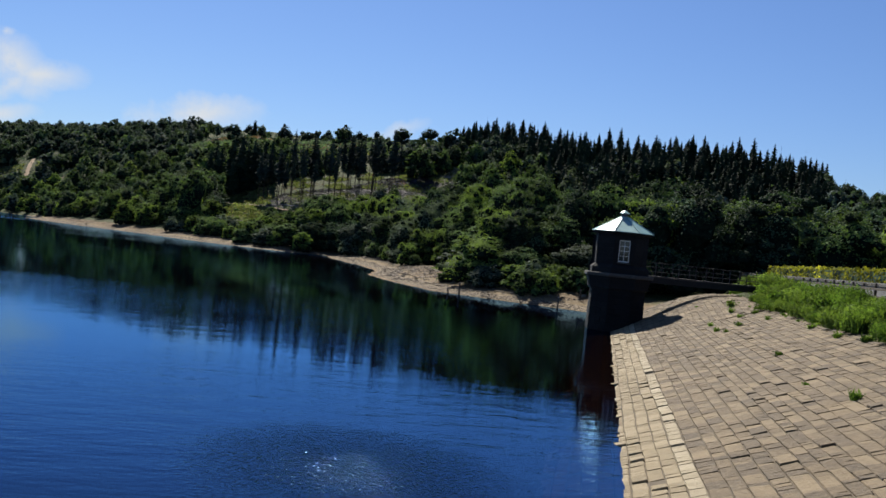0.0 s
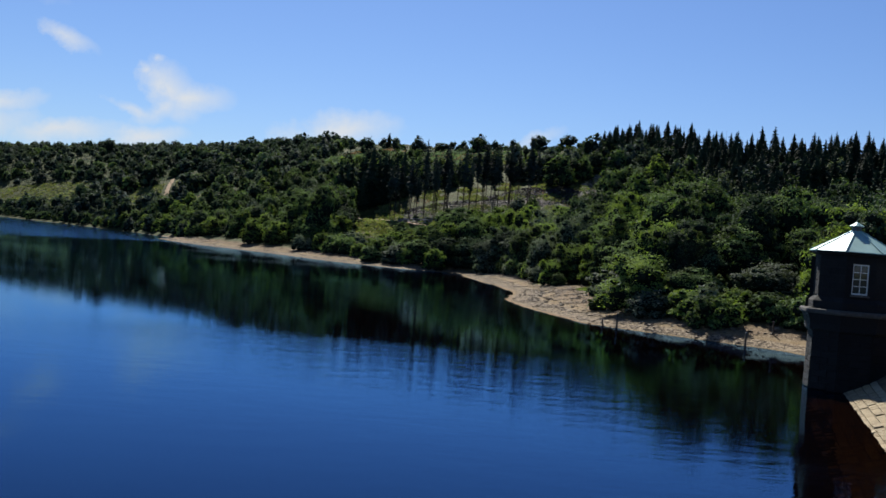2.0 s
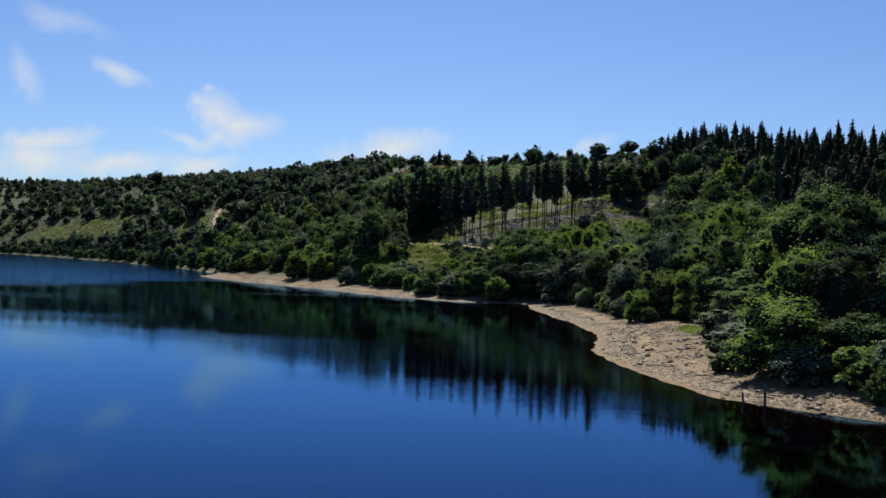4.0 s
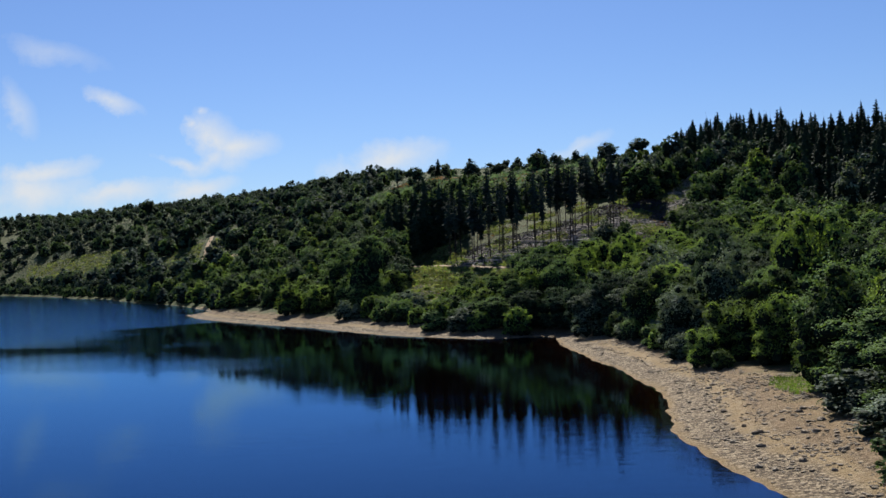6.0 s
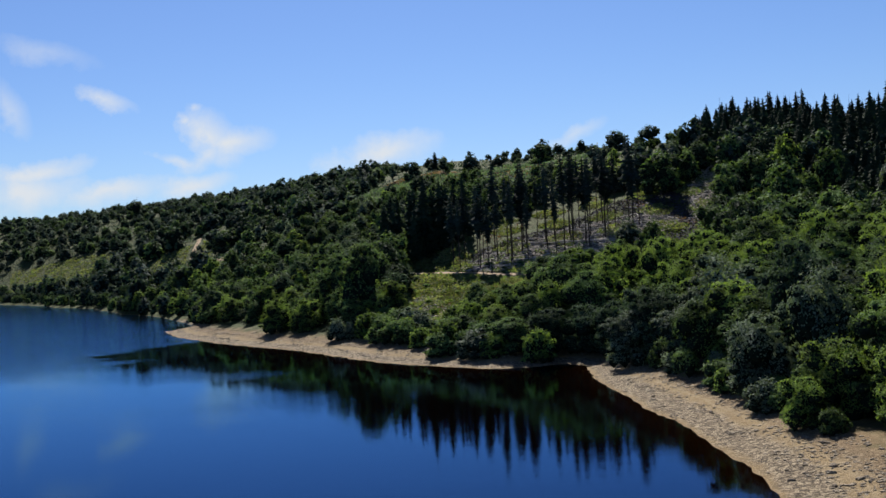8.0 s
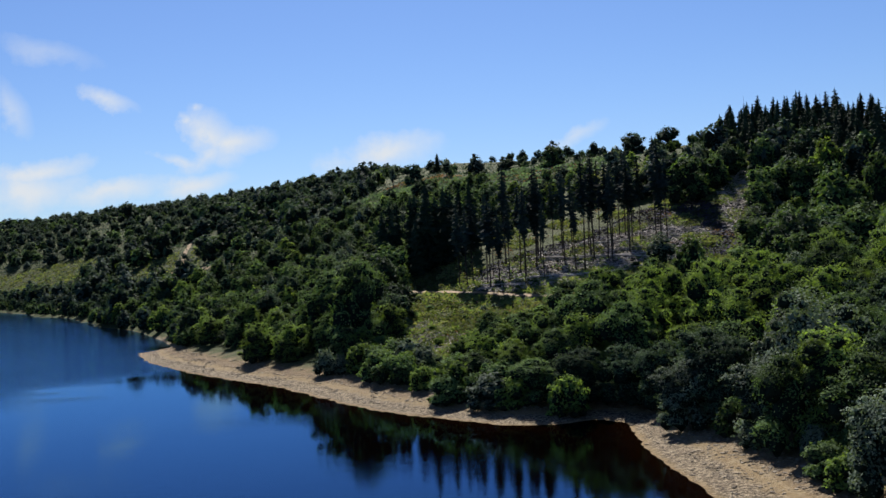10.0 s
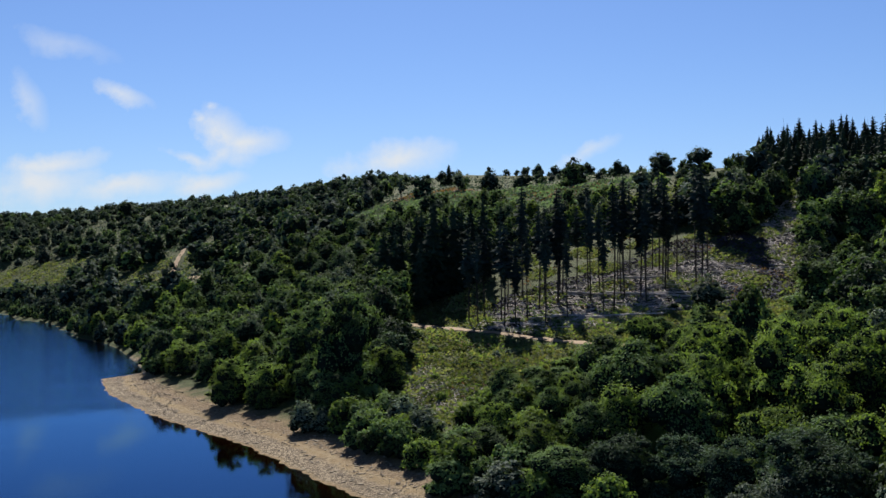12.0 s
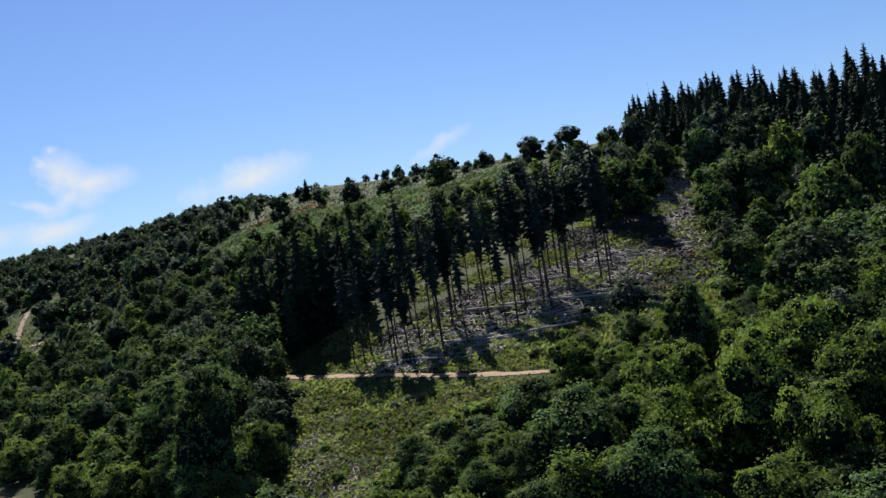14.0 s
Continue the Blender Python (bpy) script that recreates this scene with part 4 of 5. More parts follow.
def mass(name, label, kinds, places, category, low=0.6, high=1.0, tall=(0.85, 1.15)):
    """Many far trees as one thing: the kinds' crowns and trunks set out over the ground."""
    pieces = {}
    for px, py in places:
        k = kinds[int(rng.integers(0, len(kinds)))]
        a, sc = rng.uniform(0, 6.28), rng.uniform(low, high)
        for ch in k.children:
            me = ch.data
            if me.name not in shared:
                v = np.empty(len(me.vertices) * 3)
                me.vertices.foreach_get("co", v)
                f = np.empty(len(me.loops), int)
                me.loops.foreach_get("vertex_index", f)
                mi = np.empty(len(me.polygons), np.int32)
                me.polygons.foreach_get("material_index", mi)
                shared[me.name] = (v.reshape(-1, 3), f.reshape(-1, 3), mi)
            v, f, mi = shared[me.name]
            c, s = math.cos(a) * sc, math.sin(a) * sc
            w = v @ np.array([[c, s, 0], [-s, c, 0], [0, 0, sc * rng.uniform(*tall)]]) + [px, py, on_land(px, py, 0.3)]
            for j, mat in enumerate(me.materials):
                g = f[mi == j]
                lo = int(g.min())
                pieces.setdefault(mat.name, []).append((w[lo:int(g.max()) + 1], g - lo))
    root = new(name)
    tagged(root, label, category, kind="stuff")
    for mat, lot in pieces.items():
        v, f = join(lot)
        part("foliage" if mat[:4] in ("leav", "need") else "inner_growth" if mat == "inner_twigs" else "stems", mesh_of(name, v, f, bpy.data.materials[mat]), None, root)
    return root


# scattered trees of the far hillside and the ridge
x, y = scatter((-540, 330, 300, 1080), 9.8, 78, 0.48)
d = inland(x, y)
seen = (x > -0.48 * (y + 10) - 10) & (x < 0.35 * y + 60)
ok = (d > 5) & (d < 380) & ~inside(BRACKEN_FIELD, x, y) & ~inside(LEFT_FIELD, x, y) & ~inside(OPEN_SLOPE, x, y) & ~inside(CLEARING, x, y) & ~inside(SCREE, x, y) & seen & free(x, y, 0.8)
ok &= ((y > 400) | (d > 120)) & ((y < 330) | (x < 84)) & ~beside(HILL_TRACK, x, y, 8) & ~beside(HILL_TRACK, x - 5, y + 16, 8)
brow = (x > -30) & (x < 90) & (y > np.where(x > 20, 345, 425))
ok &= np.sin(x * 0.045 + 2) * np.cos(y * 0.03 + x * 0.02) + rng.uniform(-0.8, 0.8, x.shape) > np.where(brow, 0.8, np.where(x < -90, -0.45, -0.6))
pts = sorted(zip(x[ok], y[ok]), key=lambda p: p[1])
for px, py in pts[:280]:
    k = FAR[int(rng.choice(4, p=[0.42, 0.3, 0.18, 0.10]))]
    top = 0.48 if (-30 < px < 90 and py > 425) or (20 < px < 90 and py > 345) else 1.15 if px < -80 else 1.0
    stand.put(k, px, py, rng.uniform(0.75, 1.4) * top, rng.uniform(0, 360), rng.uniform(0.75, 1.1), 0.3)
mass("ridge_woodland", "dark green woodland along the far ridge", [FAR[0], FAR[1], FAR[0], FAR[2], FAR[3]], [p for p in pts[280:] if not (p[0] > -30 and p[0] < 70)], "woodland", 0.6, 1.2, (0.7, 1.0))
mass("brow_woodland", "low scattered trees along the brow of the hill", [FAR[0], FAR[1], FAR[3]], [p for p in pts[280:] if p[0] > -30 and p[0] < 70], "woodland", 0.5, 0.95, (0.7, 1.0))
mass("spruce_wood", "dense dark spruce plantation along the skyline", SPRUCE, spruce_rest, "woodland", 0.72, 1.05)
both = sorted(deep_wood + slope_wood, key=lambda p: math.hypot(p[0], p[1] - 90))
for px, py in both[:190]:
    # more yellow-green trees below the clearing, brightening it like sunlit crowns
    k = MID[int(rng.choice(4, p=[0.32, 0.13, 0.45, 0.1] if 125 < py < 235 else [0.4, 0.3, 0.2, 0.1]))]
    low = 0.45 if py > 184 and px < 50 else 1.0
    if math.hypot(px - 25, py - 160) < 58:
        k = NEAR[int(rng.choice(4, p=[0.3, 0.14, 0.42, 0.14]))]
    stand.put(k, px, py, rng.uniform(0.6, 1.05) * low, rng.uniform(0, 360), rng.uniform(0.85, 1.1), 0.3)
deep_wood, slope_wood = [p for p in deep_wood if p in both[190:]], [p for p in slope_wood if p in both[190:]]
upper_wood = [p for i, p in enumerate(slope_wood) if p[1] > 325 and p[0] > 15 and i % 3]
slope_wood = [p for p in slope_wood if not (p[1] > 325 and p[0] > 15)]
mass("upper_wood", "low mixed trees near the top of the slope", [MID[0], MID[2], MID[3]], upper_wood, "woodland", 0.3, 0.55)
mass("deep_wood", "dense broadleaf wood behind the shore", [MID[0], MID[1], MID[0], MID[2], MID[1]], deep_wood, "woodland", 0.75, 1.12)
mass("slope_wood", "mixed broadleaf wood on the valley slope", [MID[0], MID[1], MID[2], MID[0], MID[3]], slope_wood, "woodland", 0.5, 0.85)
x, y = scatter((100, 330, 60, 420), 10.5, 79)
d = inland(x, y)
ok = (d > 99) & ((y < 250) | (x > 0.555 * (y + 84))) & (x < 0.68 * (y + 95))
mass("far_wood", "dark wood on the slope behind the dam", [FAR[0], FAR[1]], list(zip(x[ok], y[ok])), "woodland", 0.9, 1.3)

# scrub along the far waterline
x, y = scatter((-470, -60, 300, 860), 5.4, 80)
d = inland(x, y)
ok = (d > 0.2) & (d < 14) & (np.hypot(x + 86, y - 345) > 9) & (x > -0.48 * (y + 10) - 10)
mass("shore_scrub", "green scrub lining the far waterline", [FAR[0], FAR[2], FAR[1]], list(zip(x[ok], y[ok])), "scrub", 0.35, 0.75)


# ---- dam: pitched stone slope, wall, hedge, reeds ----
def dam_point(u, s, z):
    """A place by its way along the dam, up from the waterline, and height."""
    p = ALONG * u + ACROSS * (s + DAM_EDGE)
    return (p[0], p[1], z)


DAM_TURN = math.degrees(math.atan2(ALONG[1], ALONG[0]))  # the x axis of dam pieces runs along it
SLOPE = math.degrees(math.atan(0.33))


def box_bm(sx, sy, sz, bevel=0.0, z0=0.0):
    bm = bmesh.new()
    bmesh.ops.create_cube(bm, size=1)
    for v in bm.verts:
        v.co = Vector((v.co.x * sx, v.co.y * sy, (v.co.z + 0.5) * sz + z0))
    if bevel:
        bmesh.ops.bevel(bm, geom=bm.edges[:], offset=bevel, segments=1, affect="EDGES")
    return bm


def slab(rng, lx, ly, thick=0.16, chip=0.018):
    """One worn stone, its top edges rounded off: 8 corners below, 4 above."""
    b = []
    for ex, ey in ((-1, -1), (1, -1), (1, 1), (-1, 1)):
        b.append((ex * lx / 2, ey * ly / 2, -thick))
    for ex, ey in ((-1, -1), (1, -1), (1, 1), (-1, 1)):
        b.append((ex * lx / 2, ey * ly / 2, -0.022 + rng.uniform(-0.008, 0.008)))
    for ex, ey in ((-1, -1), (1, -1), (1, 1), (-1, 1)):
        b.append((ex * (lx / 2 - chip * rng.uniform(0.6, 1.8)), ey * (ly / 2 - chip * rng.uniform(0.6, 1.8)), rng.uniform(-0.01, 0.01)))
    f = []
    for k in (0, 4):
        for i in range(4):
            j = (i + 1) % 4
            f += [[k + i, k + j, k + 4 + j], [k + i, k + 4 + j, k + 4 + i]]
    f += [[8, 9, 10], [8, 10, 11]]
    return np.array(b), np.array(f)


def pitching():
    rng = np.random.default_rng(81)
    dam = tagged(new("dam_slope"), "sloping dam face of weathered sandstone pitching", "dam", kind="structure")
    # bedding under the stones
    us, ss = np.meshgrid(np.concatenate([[-75, -40], np.arange(-12, 11, 1.0)]), np.arange(-2.2, 9.8, 0.4))
    bed = np.array([dam_point(u, s, float(dam_face(u, s)) - 0.035) for u, s in zip(us.ravel(), ss.ravel())])
    nu = us.shape[1]
    i = (np.arange(us.shape[0] - 1)[:, None] * nu + np.arange(nu - 1)[None]).reshape(-1, 1)
    part("bedding", mesh_of("bedding", bed, i + [nu, nu + 1, 1, 0], BEDDING), None, dam)
    turn = Euler((0, 0, radians(DAM_TURN))).to_matrix()
    shapes = {}
    joined = {"p": [], "a": [], "k": []}
    s, row, single = -2.0, 0, 0
    while s < 9.4:
        low = s < 1.55
        deep = 0.36 if low else rng.uniform(0.27, 0.44)
        u = -72 + rng.uniform(0, 0.8)
        while u < 9.3 - 0.25 * max(0, s - 5):
            ln = rng.choice([0.32, 0.4, 0.48, 0.6, 0.75] if low else [0.28, 0.36, 0.45, 0.55, 0.68, 0.85, 1.05])
            mid_u = u + ln / 2
            mid_s = s + deep / 2 + 0.014 * math.sin(0.55 * mid_u + 0.9 * row) + 0.008 * math.sin(1.7 * mid_u + 0.4 * row)
            u += ln
            if rng.random() < 0.006 or (mid_u > 0 and rng.random() < 0.12 * mid_u / 9):
                continue
            kind = "k" if 1.1 < s < 1.55 else "a" if low else "p"
            lift = rng.normal() * 0.006 + (0.04 if rng.random() < 0.03 else 0)
            wob = np.array(Euler((rng.normal() * 0.009, rng.normal() * 0.009, rng.normal() * 0.024)).to_matrix())
            pos = np.array(dam_point(mid_u, mid_s, float(dam_face(mid_u, mid_s)) + lift))
            rise = float(dam_face(mid_u, mid_s + 0.2) - dam_face(mid_u, mid_s - 0.2)) / 0.4
            roll = float(dam_face(mid_u + 0.3, mid_s) - dam_face(mid_u - 0.3, mid_s)) / 0.6
            rot = np.array(turn @ Euler((-math.atan(rise), -math.atan(roll), 0)).to_matrix())
            if -60 < mid_u < -47 and 0.0 < mid_s < 5.2 and single < 300:
                key = (kind, round(ln, 2), round(deep, 2), int(rng.integers(0, 2)))
                if key not in shapes:
                    v, f = slab(rng, ln - 0.008, round(deep, 2) - 0.006, chip=0.012)
                    shapes[key] = mesh_of("stone", v, f, {"k": KERB, "a": APRON, "p": PITCH}[kind])
                ob = part("stone", shapes[key], None, dam)
                ob.matrix_basis = Matrix.Translation(pos) @ Matrix((rot @ wob).tolist()).to_4x4()
                single += 1
            else:
                v, f = slab(rng, ln - 0.008, deep - 0.008, chip=0.012)
                joined[kind].append((v @ (rot @ wob).T + pos, f))
        s += deep
        row += 1
    for kind, mat in (("p", PITCH), ("a", APRON), ("k", KERB)):
        v, f = join(joined[kind])
        ob = part("stonework", mesh_of("stonework", v, f, mat), None, dam)
        ob["kind"] = "stuff"


pitching()


def dam_wall():
    rng = np.random.default_rng(82)
    wall = tagged(new("dam_wall"), "low grey stone parapet wall along the dam crest", "wall", kind="structure")
    lo, hi = -76.0, 34.0
    bm = box_bm(hi - lo, 0.45, 1.25)
    body = part("wall_body", bm, WALLSTONE, wall)
    body.matrix_basis = Matrix.Translation(dam_point((lo + hi) / 2, 13.2, 3.9)) @ pose(0, 0, 0, 0, 0, DAM_TURN)
    shapes = []
    for k in range(4):
        v, f = slab(rng, 0.97, 0.60, 0.18, 0.05)
        shapes.append(mesh_of("coping_stone", v, f, LEDGE))
    for i in range(int(hi - lo)):
        ob = part("coping_stone", shapes[i % 4], None, wall)
        ob.matrix_basis = Matrix.Translation(dam_point(lo + 0.5 + i, 13.2, 5.33)) @ pose(0, 0, 0, 0, 0, DAM_TURN + rng.normal() * 0.4)
    # rails of the fence on the lake side of the wall
    fence = tagged(new("fence"), "dark timber rail fence in front of the parapet wall", "fence")
    for z in (4.55, 4.95):
        bm = box_bm(70, 0.06, 0.12, 0.01)
        ob = part("rail", bm, POSTWOOD, fence)
        ob.matrix_basis = Matrix.Translation(dam_point(-38, 12.55, z)) @ pose(0, 0, 0, 0, 0, DAM_TURN)
    for i in range(29):
        bm = box_bm(0.12, 0.12, 1.25, 0.015)
        ob = part("post", bm, POSTWOOD, fence)
        ob.matrix_basis = Matrix.Translation(dam_point(-73 + i * 2.5, 12.65, 4.05)) @ pose(0, 0, 0, 0, 0, DAM_TURN)


dam_wall()


def hedge():
    rng = np.random.default_rng(83)
    lo, hi = -76.0, 24.0
    ob = tagged(new("hedge"), "clipped golden yellow-green hedge along the dam crest", "hedge")
    m = 9000
    u, a = rng.uniform(lo, hi, m), rng.uniform(0, 1, m)
    side = rng.random(m)
    s = np.where(side < 0.5, 14.3, np.where(side < 0.62, 16.0, rng.uniform(14.3, 16.0, m)))
    z = np.where(side < 0.62, 4.15 + 1.95 * a, 6.1) + rng.normal(size=m) * 0.05 + np.sin(u * 0.9) * 0.05
    s = s + rng.normal(size=m) * 0.07
    end = rng.random(m) < 0.02
    u = np.where(end, hi + rng.normal(size=m) * 0.05, u)
    xy = ALONG[None] * u[:, None] + ACROSS[None] * (s + DAM_EDGE)[:, None]
    nrm = np.where((side < 0.5)[:, None], np.array([-ACROSS[0], -ACROSS[1], 0.3]), np.array([0.0, 0, 1])) + rng.normal(size=(m, 3)) * 0.5
    v, f = cards(np.column_stack([xy, z]), unit(nrm), 0.13, rng)
    part("foliage", mesh_of("foliage", v, f, HEDGE_LEAF), None, ob)
    # a plain dark green box fills the hedge behind its yellow leaves
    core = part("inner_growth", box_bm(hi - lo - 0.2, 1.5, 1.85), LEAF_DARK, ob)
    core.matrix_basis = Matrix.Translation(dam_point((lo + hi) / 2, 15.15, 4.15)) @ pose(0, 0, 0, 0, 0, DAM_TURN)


hedge()


def reed_clump(seed, tall, wide, blades, leaves, mat, name, label, group):
    """Upright stems with narrow bent leaves, and small leafy sprays."""
    rng = np.random.default_rng(seed)
    root = tagged(new(name), label, "plant", group)
    a, r = rng.uniform(0, 6.28, blades), wide / 2 * np.sqrt(rng.random(blades))
    p = np.column_stack([np.cos(a) * r, np.sin(a) * r, np.zeros(blades)])
    h = tall * rng.uniform(0.55, 1.0, blades) * (1 - 0.35 * (r / wide * 2) ** 2)
    lean = np.column_stack([np.cos(a), np.sin(a)]) * (0.12 + 0.25 * rng.random(blades))[:, None] * h[:, None]
    w = np.column_stack([-np.sin(a), np.cos(a), np.zeros(blades)]) * 0.03
    mid = p + np.column_stack([lean * 0.3, h * 0.55])
    tip = p + np.column_stack([lean, h])
    v = np.stack([p - w * 0.6, p + w * 0.6, mid + w, tip, mid - w], 1).reshape(-1, 3)
    i = np.arange(blades)[:, None] * 5
    f = np.concatenate([i + [0, 1, 2], i + [0, 2, 4], i + [4, 2, 3]], 1).reshape(-1, 3)
    part("grass_growth", mesh_of("grass_growth", v, f, mat), None, root)
    if leaves:
        k = rng.integers(0, blades, leaves)
        t = rng.uniform(0.25, 1.0, leaves)[:, None]
        q = p[k] * (1 - t) + tip[k] * t + rng.normal(size=(leaves, 3)) * 0.10
        v, f = cards(q, unit(rng.normal(size=(leaves, 3)) + [0, 0, 0.8]), 0.12, rng, 0.4)
        part("foliage", mesh_of("foliage", v, f, mat), None, root)
    return root


def plant_bank():
    rng = np.random.default_rng(84)
    kinds = [reed_clump(91, 1.7, 2.0, 260, 700, REED_LEAF, "reed_clump", "tall bright green reeds and weeds on the dam bank", "reeds on the bank"),
             reed_clump(92, 1.4, 2.2, 260, 900, LEAF_LIGHT, "willowherb_clump", "leafy green willowherb on the dam bank", "reeds on the bank"),
             reed_clump(93, 1.2, 1.6, 160, 600, REED_LEAF, "weed_clump", "bushy green weeds at the top of the dam slope", "reeds on the bank")]
    used = set()

    def put(k, u, s, sc):
        x, y, _ = dam_point(u, s, 0)
        z = max(on_land(x, y), float(dam_face(u, s)) if s < 9.7 else -9) - 0.03
        m = pose(x, y, z, 0, 0, rng.uniform(0, 360))
        if k not in used:
            used.add(k)
            k.matrix_basis = m
        else:
            copy_thing(k, m @ Matrix.Diagonal((sc, sc, sc * rng.uniform(0.85, 1.15), 1)))

    u = -70.0
    while u < 1.0:
        for s in (9.7, 10.7, 11.7):
            if s > 9.8 or u < -8 or rng.random() < 0.4:
                put(kinds[int(rng.integers(0, 3))], u + rng.uniform(-0.6, 0.6), s + rng.uniform(-0.4, 0.4), rng.uniform(0.5, 0.85) * (0.8 if s < 10 else 1.0))
        u += 1.55
    for u in np.arange(2, 24, 1.7):
        put(kinds[1], u + rng.uniform(-0.5, 0.5), 11.8 + rng.uniform(-0.5, 0.6), rng.uniform(0.8, 1.1))
    tuft = reed_clump(94, 0.5, 0.5, 70, 60, REED_LEAF, "grass_tuft", "small green tuft growing between the dam stones", "tufts on the dam slope")
    for i in range(46):
        s = 9.3 - 4.0 * rng.random() ** 2.2
        put(tuft, rng.uniform(-58, 4), s, rng.uniform(0.25, 0.65))


plant_bank()


# ---- valve tower and its footbridge ----
TOWER, FACE = Vector((26.3, -8.4, 0)), 258.0


def prism(rings, sides=8, cap=True):
    """An eight-sided solid from rings of (half width across the flats, height)."""
    bm = bmesh.new()
    rows = []
    for ap, z in rings:
        r = ap / math.cos(math.pi / sides)
        rows.append([bm.verts.new((r * math.cos(2 * math.pi * (k + 0.5) / sides), r * math.sin(2 * math.pi * (k + 0.5) / sides), z)) for k in range(sides)])
    for a, b in zip(rows, rows[1:]):
        for k in range(sides):
            j = (k + 1) % sides
            bm.faces.new((a[k], a[j], b[j], b[k]))
    if cap:
        bm.faces.new(rows[0][::-1])
        bm.faces.new(rows[-1])
    return bm


def tower():
    rng = np.random.default_rng(85)
    t = tagged(new("valve_tower"), "dark octagonal stone tower with pale pyramid roof in the water", "tower")
    t.matrix_basis = Matrix.Translation(TOWER) @ pose(0, 0, 0, 0, 0, FACE)
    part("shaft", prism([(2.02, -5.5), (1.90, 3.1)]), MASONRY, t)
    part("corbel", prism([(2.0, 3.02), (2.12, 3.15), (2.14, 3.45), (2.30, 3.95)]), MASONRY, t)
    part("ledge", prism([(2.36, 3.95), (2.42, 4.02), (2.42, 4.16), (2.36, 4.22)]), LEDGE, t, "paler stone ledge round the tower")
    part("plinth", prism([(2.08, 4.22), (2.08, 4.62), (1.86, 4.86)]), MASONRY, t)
    # upper room, with the window's opening left in the face towards the lake
    ap, w = 1.84, 1.84 * math.tan(math.pi / 8)
    wall = bmesh.new()
    z0, z1, wa, zb, zt = 4.80, 7.22, 0.40, 5.08, 6.66
    for k in range(8):
        a = 2 * math.pi * k / 8
        n, s = Vector((math.cos(a), math.sin(a), 0)), Vector((-math.sin(a), math.cos(a), 0))

        def q(x0, x1, a0, a1, deep=0.0):
            vs = [wall.verts.new(n * (ap - deep) + s * x + Vector((0, 0, z))) for x, z in ((x0, a0), (x1, a0), (x1, a1), (x0, a1))]
            wall.faces.new(vs)
        if k:
            q(-w, w, z0, z1)
        else:
            q(-w, -wa, z0, z1), q(wa, w, z0, z1), q(-wa, wa, z0, zb), q(-wa, wa, zt, z1)
            for x0, x1, a0, a1 in ((-wa, -wa, zb, zt), (wa, wa, zb, zt)):
                wall.faces.new([wall.verts.new(n * d + s * x0 + Vector((0, 0, z))) for d, z in ((ap, a0), (ap, a1), (ap - 0.3, a1), (ap - 0.3, a0))])
            for z in (zb, zt):
                wall.faces.new([wall.verts.new(n * d + s * x + Vector((0, 0, z))) for d, x in ((ap, -wa), (ap, wa), (ap - 0.3, wa), (ap - 0.3, -wa))])
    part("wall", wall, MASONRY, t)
    # stone courses
    shapes = {}

    def block(k, ap, x0, x1, z, h, proud):
        key = (round(x1 - x0, 2), round(h, 2), proud)
        if key not in shapes:
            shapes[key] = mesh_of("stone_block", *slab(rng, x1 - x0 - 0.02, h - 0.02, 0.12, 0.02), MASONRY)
        ob = part("stone_block", shapes[key], None, t)
        a = 45 * k
        ob.matrix_basis = pose(0, 0, 0, 0, 0, a) @ Matrix.Translation((ap + proud, (x0 + x1) / 2, z + h / 2)) @ pose(0, 0, 0, 90, 0, 90)
    for i in range(9):
        z = 0.02 + i * 0.335
        apc = 2.02 - 0.12 * (z + 0.17 + 5.5) / 8.6
        wc = apc * math.tan(math.pi / 8)
        for k in (0, 1, 2, 6, 7, 5):
            cut = wc * (0.28 if (i + k) % 2 else -0.28)
            block(k, apc, -wc, cut, z, 0.335, 0.05)
            block(k, apc, cut, wc, z, 0.335, 0.05)
    for i in range(6):
        z = 4.90 + i * 0.38
        for k in (7, 1, 6, 2):
            cut = w * (0.28 if (i + k) % 2 else -0.28)
            block(k, ap, -w, cut, z, 0.38, 0.012)
            block(k, ap, cut, w, z, 0.38, 0.012)
        block(0, ap, -w, -wa - 0.03, z, 0.38, 0.012)
        block(0, ap, wa + 0.03, w, z, 0.38, 0.012)
    # window
    frame_ob = part("window", box_bm(0.06, 0.84, 0.08), WHITE, t, "white painted window with eight panes")
    frame_ob.matrix_basis = Matrix.Translation((ap - 0.10, 0, zb - 0.0))
    for nm, sy, sz, y, z in [("top_bar", 0.84, 0.08, 0, 1.50), ("stile", 0.08, 1.42, -0.38, 0.08), ("stile", 0.08, 1.42, 0.38, 0.08), ("glazing_bar", 0.035, 1.42, 0, 0.08),
                             ("glazing_bar", 0.68, 0.035, 0, 0.42), ("glazing_bar", 0.68, 0.035, 0, 0.78), ("glazing_bar", 0.68, 0.035, 0, 1.13)]:
        ob = part(nm, box_bm(0.05, sy, sz), WHITE, frame_ob)
        ob.location = (0, y, z)
    for i in range(4):
        for y in (-0.18, 0.18):
            ob = part("pane", box_bm(0.012, 0.33, 0.33), GLASS, frame_ob)
            ob.location = (-0.02, y, 0.09 + i * 0.355)
    part("window_sill", box_bm(0.22, 0.96, 0.09), LEDGE, t).matrix_basis = Matrix.Translation((ap + 0.02, 0, zb - 0.11))
    # roof
    part("cornice", prism([(1.90, 7.06), (2.08, 7.14), (2.08, 7.24)]), MASONRY, t)
    roof = part("roof", prism([(2.16, 7.24), (2.16, 7.28), (0.24, 8.42)]), ROOF, t, "pale green patinated metal pyramid roof")
